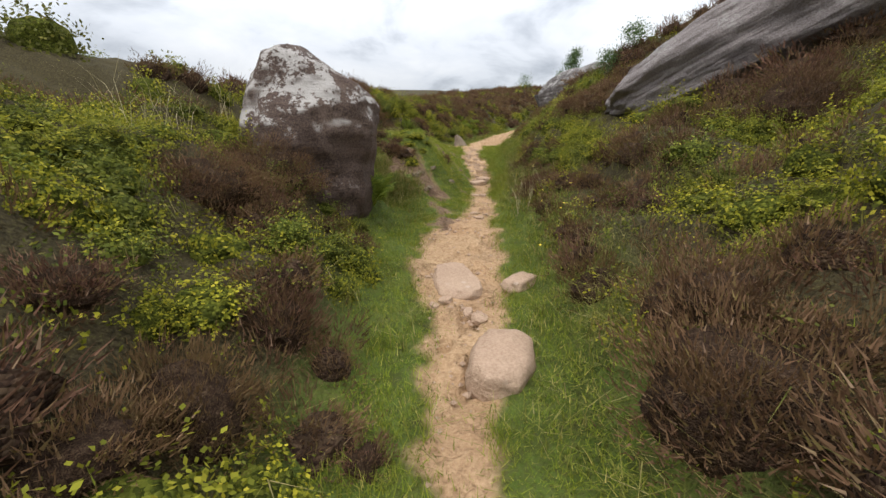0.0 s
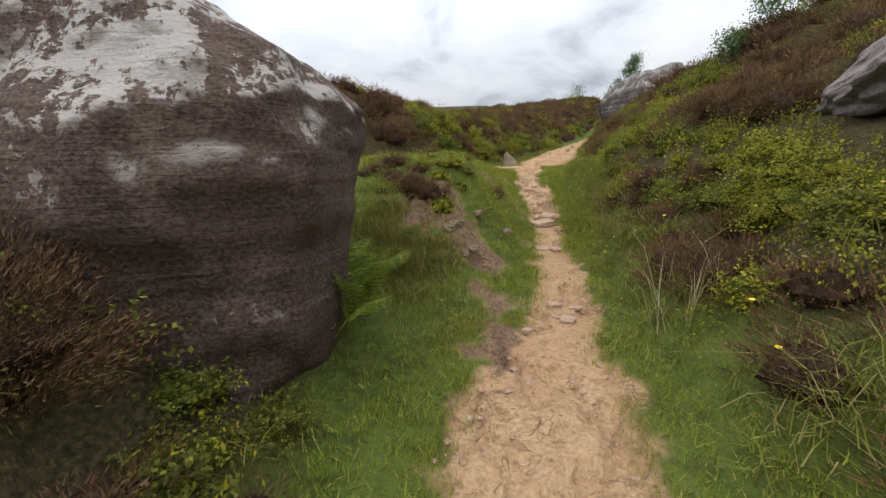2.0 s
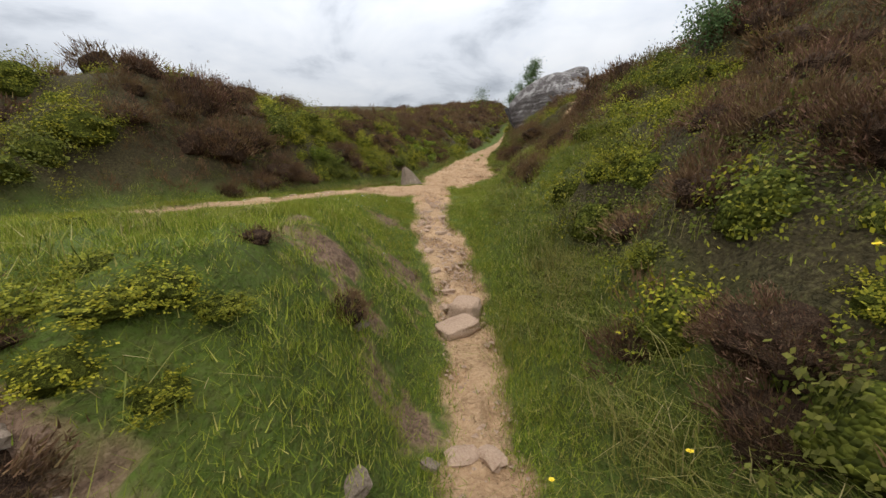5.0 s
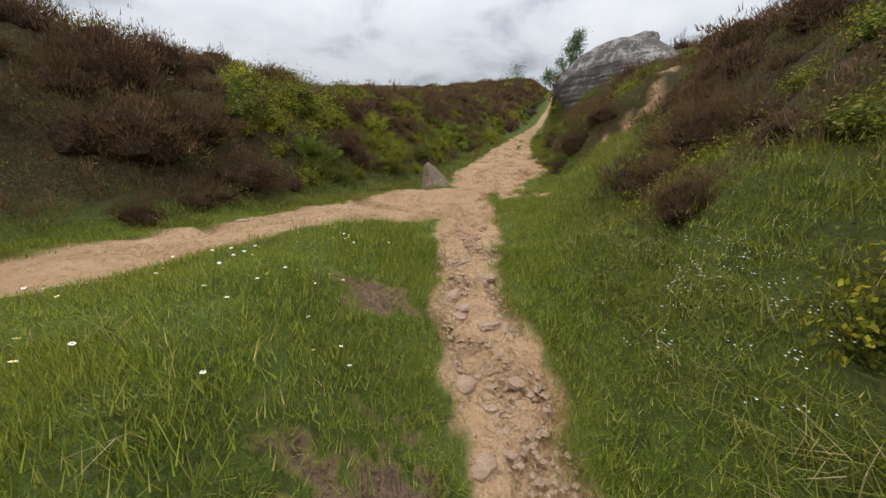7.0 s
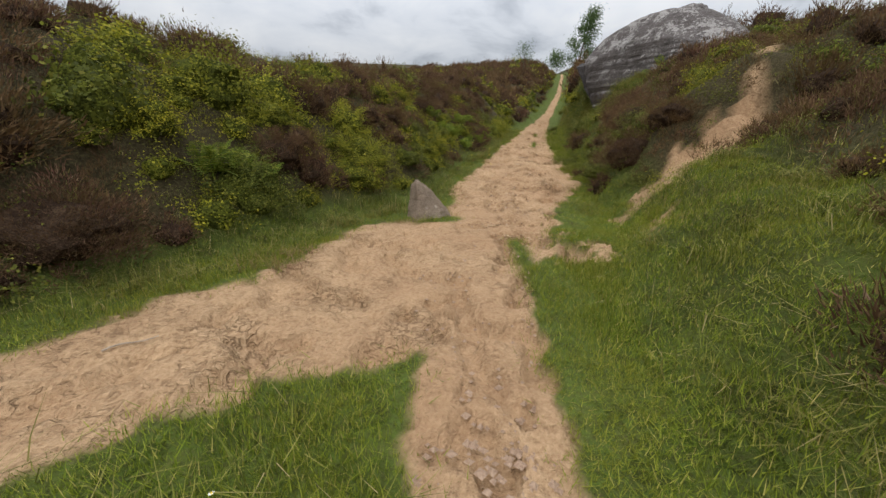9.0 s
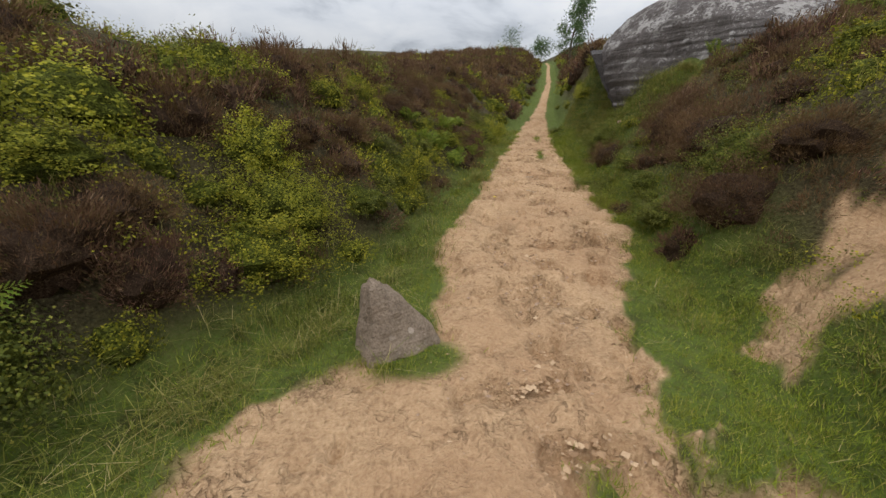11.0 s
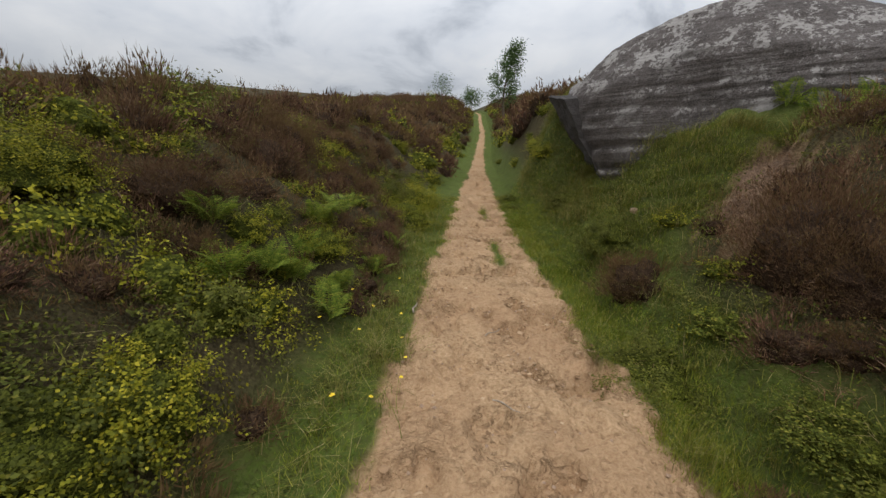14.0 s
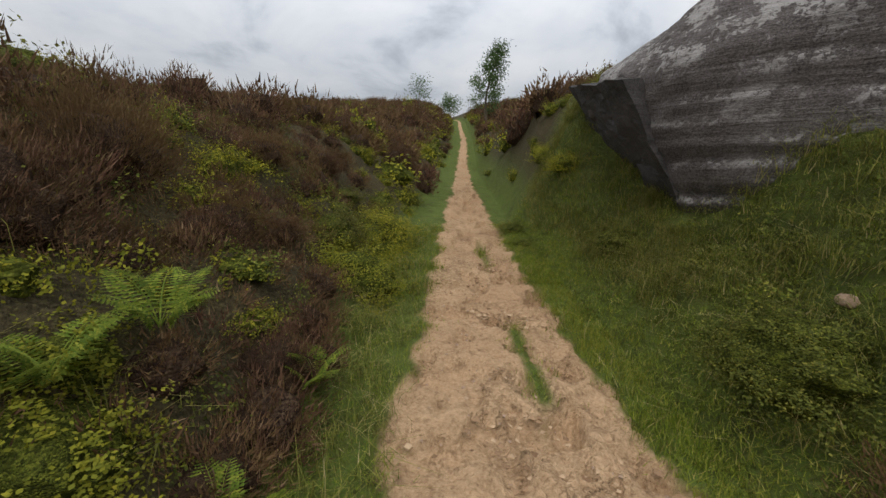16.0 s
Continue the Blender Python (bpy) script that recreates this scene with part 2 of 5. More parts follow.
def value_noise(x, y, seed=0):
    x, y = np.asarray(x, float), np.asarray(y, float)
    ix, iy = np.floor(x).astype(np.int64), np.floor(y).astype(np.int64)
    fx, fy = x - ix, y - iy
    fx, fy = fx * fx * (3 - 2 * fx), fy * fy * (3 - 2 * fy)

    def h(a, b):
        n = (a * 374761393 + b * 668265263 + seed * 1442695041) & 0x7FFFFFFF
        n = ((n ^ (n >> 13)) * 1274126177) & 0x7FFFFFFF
        return ((n ^ (n >> 16)) & 0xFFFF) / 65535.0

    a = h(ix, iy) * (1 - fx) + h(ix + 1, iy) * fx
    b = h(ix, iy + 1) * (1 - fx) + h(ix + 1, iy + 1) * fx
    return a * (1 - fy) + b * fy


def fbm(x, y, seed=0, octaves=3):
    s, amp, tot = 0.0, 1.0, 0.0
    for o in range(octaves):
        s = s + amp * value_noise(x * 2 ** o, y * 2 ** o, seed + o)
        tot += amp
        amp *= 0.5
    return s / tot


def smooth(a, b, v):
    t = np.clip((v - a) / (b - a), 0, 1)
    return t * t * (3 - 2 * t)


def hummock(x, y, cell, seed):
    """Rounded cushions with gaps between them: 1 on the crown of one, 0 between."""
    gx, gy = np.floor(x / cell), np.floor(y / cell)
    best = np.full(np.shape(x), 9.0)
    for i in (-1, 0, 1):
        for j in (-1, 0, 1):
            cx, cy = gx + i, gy + j
            jx, jy = value_noise(cx * 1.0, cy * 1.0, seed), value_noise(cx * 1.0, cy * 1.0, seed + 1)
            best = np.minimum(best, np.hypot(x - (cx + jx) * cell, y - (cy + jy) * cell))
    return np.clip(1 - (best / (0.72 * cell)) ** 2, 0, 1)


def cushion_kind(x, y, cell, seed):
    """A random number for the cushion that each point belongs to."""
    gx, gy = np.floor(x / cell), np.floor(y / cell)
    best, kind = np.full(np.shape(x), 9.0), np.zeros(np.shape(x))
    for i in (-1, 0, 1):
        for j in (-1, 0, 1):
            cx, cy = gx + i, gy + j
            jx, jy = value_noise(cx * 1.0, cy * 1.0, seed), value_noise(cx * 1.0, cy * 1.0, seed + 1)
            far = np.hypot(x - (cx + jx) * cell, y - (cy + jy) * cell)
            kind = np.where(far < best, value_noise(cx * 1.0, cy * 1.0, seed + 7), kind)
            best = np.minimum(best, far)
    return kind


def track_edge(x, y):
    """Metres outside the trodden earth; negative on it."""
    main = np.maximum(table(y, BED_Y, BED_L) - x, x - table(y, BED_Y, BED_R))
    low = table(x, [-7, -5, -3.5, -2.3, -1.35, -1.0, -0.8, -0.55, -0.15, 0.25, 0.9], [4.5, 7.0, 9.2, 11.1, 12.05, 12.6, 13.1, 13.42, 13.7, 14.03, 14.2])
    high = table(x, [-7, -5.3, -4.0, -2.75, -2.18, -1.9, -1.44, -0.7, -0.41, -0.25, -0.08, 0.45, 1.2], [5.0, 7.6, 9.8, 12.5, 13.25, 13.5, 14.3, 15.2, 15.8, 16.6, 17.1, 17.45, 17.75])
    side = np.maximum(np.maximum(low - y, y - high) * 0.55, np.maximum(x - 1.3, -7.0 - x))
    mid = table(x, [3.3, 4.2, 5.2, 6.2, 7.8], [17.4, 17.4, 17.75, 18.7, 20.6])
    fork = np.maximum(np.abs(y - mid) - table(x, [3.3, 4, 5.5], [0.24, 0.4, 0.22]), np.maximum(3.4 - x, x - 8.2))
    fork = fork + 0.75 * (fbm(x * 3.2, y * 3.2, 77) - 0.38)
    return np.minimum(np.minimum(main, side), fork)


def worn_soil(x, y):
    """Bare red soil where the turf beside the path is worn through."""
    n = 1.9 * (fbm(x * 2.6, y * 2.6, 21) - 0.5) + 2.4 * (fbm(x * 9, y * 9, 22) - 0.5)
    spot = lambda cx, cy, rx, ry: smooth(1.0, 0.6, np.hypot((x - cx) / rx, (y - cy) / ry) + n)
    return np.maximum.reduce([spot(0.34, 10.51, 0.33, 0.45), spot(0.17, 8.71, 0.16, 0.22), spot(0.42, 8.69, 0.14, 0.19), spot(-0.64, 7.27, 0.29, 0.39),
                              spot(-0.35, 7.14, 0.19, 0.26), spot(-0.75, 7.20, 0.25, 0.34), spot(-0.17, 6.98, 0.22, 0.29), spot(-0.02, 6.27, 0.16, 0.21),
                              spot(-2.07, 8.10, 0.29, 0.39), spot(-0.46, 7.06, 0.17, 0.23), spot(-0.19, 9.22, 0.30, 0.41), spot(0.17, 12.05, 0.17, 0.23),
                              spot(-0.02, 5.41, 0.23, 0.31),
                              spot(2.5, 16.1, 0.6, 0.35), spot(5.8, 22.2, 0.4, 0.35), spot(6.2, 22.5, 0.28, 0.25)])



def earth_amount(x, y):
    d = track_edge(x, y) + 0.26 * (fbm(x * 5, y * 5, 5) - 0.5) + 0.2 * (fbm(x * 1.6, y * 1.6, 9) - 0.5)
    e = 1 - smooth(-0.03, 0.04, d)
    worn = worn_soil(x, y)
    # grass strips that survive on the broad track
    strip = smooth(0.12, 0.03, np.abs(x - table(y, [14.5, 15.5, 16.5], [1.62, 1.7, 1.77]))) * smooth(14.9, 15.2, y) * smooth(16.7, 16.4, y)
    keep = smooth(0.10, 0.02, np.abs(x - (table(y, BED_Y, BED_R) - 0.5))) * smooth(22.8, 23.6, y) * smooth(0.5, 0.62, fbm(x * 2.2, y * 1.6, 33)) * smooth(29, 26, y)
    # a green tuft in front of the pointed stone
    tuft = smooth(1.0, 0.6, np.hypot((x - 0.92) / 0.4, (y - 17.5) / 0.3))
    return np.clip(np.maximum(e, worn) - strip - keep - tuft, 0, 1)


def land(x, y):
    """Height of the bare ground."""
    x, y = np.asarray(x, float), np.asarray(y, float)
    z = table(y, BED_Y, BED_Z)
    far = smooth(45, 120, np.hypot(x, y))
    # the little meadow above the first stretch, with its worn scarp
    d = table(y, BED_Y, BED_L) - 0.06 - x
    top = np.maximum(z, 1.72)
    z = z + (top - z) * smooth(0.0, 1.15, d + 0.25 * (fbm(x * 1.3, y * 1.3, 3) - 0.5)) * smooth(5.6, 8.4, y)
    # left bank
    d = np.maximum(table(y, FOOT_L_Y, FOOT_L) - x, 0)
    near = smooth(7.5, 4.5, y)
    tall = 1.9 - 0.42 * near + 0.5 * smooth(6, 8, y) * smooth(19, 15, y) - 0.3 * smooth(18, 24, y)
    w = 1.9 - 0.55 * near
    tall = tall + 0.2 * smooth(12, 14, y) * smooth(23, 20, y) + 0.26 * smooth(13, 16, y) * smooth(34, 27, y) + 0.1 * smooth(26, 32, y)
    z = z + tall * (1 - np.exp(-(d / w) ** 1.5)) + 0.05 * np.minimum(d, 30)
    # behind its brow the bank falls away to the open moor
    z = z - 0.3 * np.clip(d - 3.4, 0, 3.2) * smooth(14.5, 12.5, y) - 0.13 * np.clip(d - 3.2, 0, 14) * smooth(12.5, 14.5, y)
    z = z - 0.55 * np.clip(-4.4 - x, 0, 2) * smooth(16.8, 14.5, y) * smooth(10, 12, y)
    z = z - 0.45 * smooth(1.5, 2.6, d) * smooth(4, 6, y) * smooth(13.4, 12, y)
    # right bank, gentler where the upper track forks off
    d = np.maximum(x - table(y, FOOT_R_Y, FOOT_R), 0)
    gentle = smooth(11, 13, y) * smooth(18.6, 17.6, y)
    z = z + (1.6 - 0.95 * gentle - 0.75 * smooth(7.6, 5.2, y) - 0.42 * smooth(20.5, 22.5, y)) * (1 - np.exp(-(d / 1.0) ** 1.2)) + (0.4 - 0.1 * smooth(6, 8, y) * smooth(16, 14, y)) * d * np.exp(-d / 14)
    z = z + 0.8 * smooth(1.2, 2.6, d) * smooth(10.5, 12.5, y) * smooth(16.6, 15.2, y)
    z = z - 0.42 * np.exp(-((x - 3.9) / 0.9) ** 2 - ((y - 11.9) / 1.3) ** 2)
    z = z + 0.33 * np.clip(d - 2.9, 0, 3.5) * smooth(3, 5.5, y) * smooth(14.5, 12, y)
    z = z - 0.2 * np.exp(-((x - 3.1) / 0.8) ** 2 - ((y - 6.1) / 0.7) ** 2) + 0.45 * np.exp(-((x + 1.05) / 0.28) ** 2 - ((y - 5.3) / 0.45) ** 2)
    # ground heaped against the outcrop and beyond its end
    z = z + 0.4 * smooth(0.9, 1.8, d) * smooth(21, 22.5, y) * smooth(26, 25, y)
    z = z + 1.05 * smooth(0.1, 1.3, d) * smooth(25.8, 28, y) * smooth(48, 32, y) + 0.3 * np.exp(-((x - 6.7) / 0.6) ** 2 - ((y - 28.1) / 0.7) ** 2)
    z = z + 0.22 * (fbm(x * 0.7, y * 0.7, 11) - 0.5) * smooth(0.1, 1.2, track_edge(x, y))
    z = z + 0.05 * (fbm(x * 3, y * 3, 12) - 0.5)
    # cushions of old heather litter under the shrubs, tussocks in the meadow
    d = np.maximum(table(y, FOOT_L_Y, FOOT_L) - x, x - table(y, FOOT_R_Y, FOOT_R))
    wx, wy = x + 0.25 * fbm(x * 2.1, y * 2.1, 15), y + 0.25 * fbm(x * 2.1, y * 2.1, 16)
    z = z + smooth(0.3, 0.75, d) * smooth(60, 30, y) * (0.2 * hummock(wx, wy, 0.78, 91) + 0.3 * hummock(wx, wy, 1.9, 93) - 0.3)
    z = z + 0.1 * hummock(wx, wy, 0.55, 92) * smooth(0.15, 0.5, track_edge(x, y)) * smooth(0.4, 0.0, d) * smooth(5, 6, y) * smooth(11.5, 10, y)
    # the slope dips in front of the slab
    z = z - np.clip(z - 2.02 - 0.42 * (x - 2.7), 0, 1) * smooth(2.1, 2.8, x) * smooth(5.6, 4.9, x) * smooth(3.4, 4.4, y) * smooth(7.4, 6.6, y)
    # trodden hollow
    z = z - 0.05 * smooth(0.12, -0.1, track_edge(x, y)) * smooth(13.5, 12, y)
    return z


def grassy_bank(x, y):
    """How far rough grass runs up the right bank instead of heath."""
    d = x - table(y, FOOT_R_Y, FOOT_R)
    return (d > 0) * np.clip(1.2 * smooth(10.2, 11.5, y) * smooth(17.5, 16.5, y) * smooth(1.9, 0.9, d) + 1.5 * smooth(22, 23.2, y) * smooth(30, 28, y) * smooth(4.2, 2.4, d) +
                             0.9 * smooth(0.75, 0.3, d) + 1.1 * smooth(5, 6.5, y) * smooth(11.5, 10.5, y) * smooth(0.8, 0.3, d), 0, 1.5)


def mesh_from(name, verts, faces_flat, loops, mat, smooth_shade=True):
    """A mesh out of numpy arrays; loops is the number of corners of each face."""
    me = bpy.data.meshes.new(name)
    nf = len(faces_flat) // loops
    me.vertices.add(len(verts))
    me.vertices.foreach_set("co", np.asarray(verts, np.float32).ravel())
    me.loops.add(nf * loops)
    me.loops.foreach_set("vertex_index", np.asarray(faces_flat, np.int32))
    me.polygons.add(nf)
    me.polygons.foreach_set("loop_start", np.arange(nf, dtype=np.int32) * loops)
    me.polygons.foreach_set("use_smooth", np.full(nf, smooth_shade))
    me.update(calc_edges=True)
    if mat:
        me.materials.append(mat)
    return me


def build_ground():
    vs = [-60.0]
    while vs[-1] < 600:
        y = vs[-1]
        vs.append(y + (0.05 if 0.3 < y < 26.5 else 0.12 if -2 < y < 40 else min(12, 0.12 + 0.09 * max(-2 - y, y - 40))))
    vs = np.array(vs)
    us = [0.0]
    while us[-1] < 500:
        u = us[-1]
        us.append(u + (0.036 if u < 1.5 else 0.036 + 0.1 * (u - 1.5) if u < 60 else 14))
    us = np.array([-u for u in us[:0:-1]] + us)
    c = 0.5 * (table(vs, BED_Y, BED_L) + table(vs, BED_Y, BED_R))
    X = c[:, None] + us[None, :]
    Y = np.repeat(vs[:, None], len(us), 1)
    Z = land(X, Y)
    E = earth_amount(X, Y)
    # hoof and boot marks in the trodden earth
    rutted = 1.8 + 1.5 * smooth(0.4, 0.6, (X - table(Y, BED_Y, BED_L)) / (table(Y, BED_Y, BED_R) - table(Y, BED_Y, BED_L))) * smooth(14, 16, Y)
    Z = Z + E * rutted * (0.03 * (fbm(X * 7, Y * 6, 41, 2) - 0.5) - 0.045 * smooth(0.56, 0.66, fbm(X * 5, Y * 4.5, 43, 2)) + 0.022 * np.abs(fbm(X * 11, Y * 10, 45, 2) - 0.5))
    nv, nu = X.shape
    i = np.arange(nv * nu).reshape(nv, nu)
    f = np.stack([i[:-1, :-1], i[:-1, 1:], i[1:, 1:], i[1:, :-1]], -1).reshape(-1)
    me = mesh_from("ground", np.stack([X, Y, Z], -1).reshape(-1, 3), f, 4, M_GROUND)
    a = me.attributes.new("earth", "FLOAT", "POINT")
    a.data.foreach_set("value", E.reshape(-1).astype(np.float32))
    d = np.maximum(table(Y, FOOT_L_Y, FOOT_L) - X, X - table(Y, FOOT_R_Y, FOOT_R))
    a = me.attributes.new("worn", "FLOAT", "POINT")
    a.data.foreach_set("value", (worn_soil(X, Y) * ((Y < 13) | (Y > 20))).reshape(-1).astype(np.float32))
    a = me.attributes.new("heath", "FLOAT", "POINT")
    a.data.foreach_set("value", (smooth(0.15, 0.55, d) * (1 - 0.8 * np.clip(grassy_bank(X, Y), 0, 1))).reshape(-1).astype(np.float32))
    return tagged(new("ground", me), "sandy trodden footpath through dark turf and peaty heath", "ground", kind="structure")


ground = build_ground()

# ---- rocks ----
def part(name, bm, mat, parent, label=""):
    me = bpy.data.meshes.new(name)
    bm.to_mesh(me)
    bm.free()
    return part_mesh(name, me, mat, parent, label)


def part_mesh(name, me, mat, parent, label=""):
    if mat and not me.materials:
        me.materials.append(mat)
    ob = new(name, me)
    ob.parent = parent
    return tagged(ob, label)


def rock_mesh(name, size, mat, seed, cuts=5, rough=0.12, square=0.36, shape=None):
    bm = bmesh.new()
    bmesh.ops.create_icosphere(bm, subdivisions=cuts, radius=1.0)
    off = Vector((seed * 7.3, seed * 3.1, seed * 1.7))
    for v in bm.verts:
        p = v.co.copy()
        m = max(abs(p.x), abs(p.y), abs(p.z))
        p = p * (1 - square + square / m)
        n = noise.fractal(p * 1.3 + off, 1.0, 2.0, 4) * rough + noise.fractal(p * 5 + off, 0.9, 2.0, 5) * rough * 0.3
        p = p * (1 + n)
        if shape:
            p = shape(p)
        v.co = Vector((p.x * size[0], p.y * size[1], p.z * size[2]))
    me = bpy.data.meshes.new(name)
    bm.to_mesh(me)
    bm.free()
    me.polygons.foreach_set("use_smooth", np.full(len(me.polygons), cuts > 2))
    me.materials.append(mat)
    return me


def rock(name, m, size, mat, seed, label, cuts=5, rough=0.12, square=0.36, shape=None, category="rock", group=""):
    ob = new(name, rock_mesh(name, size, mat, seed, cuts, rough, square, shape))
    ob.matrix_world = m
    return tagged(ob, label, category, group)


def ledges(p, amount, step):
    """Shallow bedding ledges worn into a face."""
    s = math.sin(p.z * step + 0.8 * math.sin(p.x * 2.1 + p.y)) + 0.5 * math.sin(p.z * step * 2.3 + p.x * 1.4)
    k = 1 + amount * s * max(0.0, 1 - max(0.0, p.z) * 1.1)
    return Vector((p.x * k, p.y * k, p.z))


def boulder_shape(p):
    # a sloping lid above a brow, and a steep dark face drawn in below it
    size = p.length
    u = p.z / size
    flat = max(1e-6, math.hypot(p.x, p.y))
    wide = flat / math.sqrt(max(1e-6, 1 - u * u))
    brow = 0.17 + 0.28 * math.cos(math.atan2(p.y, p.x) - 0.3)
    edge = 0.2 + brow
    if u > brow:
        k = (u - brow) / (1 - brow)
        z, rad = edge + (1.1 - edge) * k ** 0.9, (1 - k) ** 0.6
    else:
        k = (brow - u) / (1 + brow)
        z, rad = edge - (1.05 + edge) * k, (1 - 0.34 * k) * min(1.0, (1 - k) * 6) ** 0.5
    rad *= 1 - 0.07 * math.exp(-(k / 0.09) ** 2)
    q = Vector((p.x / flat * rad * wide, p.y / flat * rad * wide, z * size ** 0.5))
    q = ledges(q, 0.012, 13.0)
    if q.z > 0.3:
        q.z -= 0.22 * q.x * (q.z - 0.3) / 0.5
    return q


rock("boulder", pose(-1.66, 5.1, 1.39, 0, 0, 14), (0.88, 1.08, 1.1), M_BOULDER, 3,
     "large lichen-spotted gritstone boulder with dark undercut foot", 6, 0.09, 0.3, boulder_shape)


def slab_shape(p):
    q = ledges(p, 0.03, 5.0)
    q.z *= 1.0 - 0.25 * max(0.0, -q.x)
    return q


rock("slab", pose(3.95, 5.65, 2.78, 0, -25, -42), (1.7, 0.85, 0.55), M_SLAB, 5, "smooth grey gritstone slab lying in the heather slope", 6, 0.1, 0.3, slab_shape)


def crag_mesh(name, mat):
    """A long whaleback of bedded gritstone: low at its ends, its face leaning over the path, its back rising to a dome."""
    ys = [21.4, 22.0, 22.8, 23.6, 24.2, 24.7, 25.1, 25.4]
    face = [7.9, 7.5, 7.1, 6.75, 6.5, 6.3, 6.18, 6.08]
    foot = [4.9, 4.7, 4.5, 4.2, 3.95, 3.7, 3.5, 3.4]
    crest = [4.6, 5.0, 5.6, 6.1, 6.25, 6.1, 5.8, 5.45]
    back = [0.6, 1.0, 1.3, 1.4, 1.1, 0.85, 0.65, 0.5]
    nu, nv = 150, 120
    yy = np.linspace(21.4, 25.45, nu)
    F, B, C, D = (table(yy, ys, t) for t in (face, foot, crest, back))
    verts = []
    for i, y0 in enumerate(yy):
        lean = smooth(24.0, 25.4, y0)
        for j in range(nv):
            s = j / (nv - 1)
            top = B[i] + (C[i] - B[i]) * 0.62
            if s < 0.4:
                k = s / 0.4
                z = B[i] - 0.6 + (top - B[i] + 0.6) * k
                x = F[i] + 0.22 * k ** 2
                wave = noise.noise(Vector((y0 * 0.5, z * 11.0, 0.0))) + 0.6 * noise.noise(Vector((y0 * 1.1, z * 29.0, 5.0)))
                x += 0.06 * wave * (1 - 0.5 * k)
            elif s < 0.8:
                k = (s - 0.4) / 0.4
                x = F[i] + 0.22 + D[i] * k
                z = top + (C[i] - top) * math.sin(k * math.pi / 2) ** 0.9
            else:
                k = (s - 0.8) / 0.2
                x = F[i] + 0.22 + D[i] * (1 + 0.9 * k)
                z = C[i] - 2.6 * k * k
            y = y0 - 0.1 * lean + 0.36 * lean * (z - 3.9)
            x -= 0.42 * lean * (min(z, 5.0) - 3.9)
            p = Vector((x, y, z))
            n = noise.fractal(p * 0.9, 1.0, 2.0, 5) * 0.09 + noise.fractal(p * 5.0, 0.9, 2.0, 3) * 0.02
            verts.append((x - n, y + n * 0.4, z + n * 0.5))
    i = np.arange(nu * nv).reshape(nu, nv)
    f = np.stack([i[:-1, :-1], i[:-1, 1:], i[1:, 1:], i[1:, :-1]], -1).reshape(-1, 4)[:, ::-1].reshape(-1)
    return mesh_from(name, np.array(verts), f, 4, mat)


outcrop = tagged(new("outcrop", crag_mesh("outcrop", M_CRAG)), "huge weathered gritstone outcrop with pale lichen and bedding lines", "rock")
back = part_mesh("whaleback", rock_mesh("whaleback", (2.2, 1.1, 0.6), M_CRAG, 21, 6, 0.06, 0.25), None, outcrop, "smooth rounded back of the outcrop")
back.matrix_basis = pose(8.6, 27.0, 5.93, 0, -29, 0)


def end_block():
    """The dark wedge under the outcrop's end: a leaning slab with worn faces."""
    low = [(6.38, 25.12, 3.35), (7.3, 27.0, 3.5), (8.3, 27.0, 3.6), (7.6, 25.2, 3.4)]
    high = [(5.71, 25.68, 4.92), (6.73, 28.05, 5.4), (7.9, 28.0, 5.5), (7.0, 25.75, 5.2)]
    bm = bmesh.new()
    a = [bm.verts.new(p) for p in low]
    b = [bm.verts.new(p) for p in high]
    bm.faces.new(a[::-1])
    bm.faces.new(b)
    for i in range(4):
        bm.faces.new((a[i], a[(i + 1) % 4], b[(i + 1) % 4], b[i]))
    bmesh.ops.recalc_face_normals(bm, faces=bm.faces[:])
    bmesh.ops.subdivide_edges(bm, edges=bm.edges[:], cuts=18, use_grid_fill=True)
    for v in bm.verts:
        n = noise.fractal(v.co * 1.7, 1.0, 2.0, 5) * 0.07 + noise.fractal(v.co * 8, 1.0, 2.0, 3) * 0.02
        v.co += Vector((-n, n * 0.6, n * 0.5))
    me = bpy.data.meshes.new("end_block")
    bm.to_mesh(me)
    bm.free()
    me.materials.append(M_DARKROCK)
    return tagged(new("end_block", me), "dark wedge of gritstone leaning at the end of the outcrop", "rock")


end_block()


# stones of the path
def lay(x, y, sink=0.0):
    return float(land(x, y)) - sink


def flagstone(p):
    return Vector((p.x * (1.0 - 0.18 * p.y), p.y, max(-1, min(p.z, 0.55))))


rock("path_stone", pose(0.12, 3.55, lay(0.12, 3.55) - 0.02, 4, 0, 8), (0.21, 0.42, 0.13), M_PATHSTONE, 11, "flat sandy stone worn smooth, set in the path", 4, 0.1, 0.45, flagstone, "stone")
rock("path_stone", pose(0.37, 2.16, lay(0.37, 2.16) + 0.0, 0, 3, -20), (0.2, 0.34, 0.16), M_PATHSTONE, 12, "oval sandy boulder half sunk beside the path", 4, 0.1, 0.3, None, "stone")
rock("path_stone", pose(0.72, 3.38, lay(0.72, 3.38) + 0.0, 0, 0, -40), (0.12, 0.2, 0.08), M_PATHSTONE, 13, "small pale stone lying in the grass by the path", 4, 0.12, 0.4, None, "stone")
rock("step_slab", pose(0.9, 9.85, lay(0.9, 9.85) + 0.06, 6, -5, 28), (0.2, 0.13, 0.055), M_PATHSTONE, 14, "tilted flat slab forming a step in the path", 4, 0.08, 0.75, None, "stone")
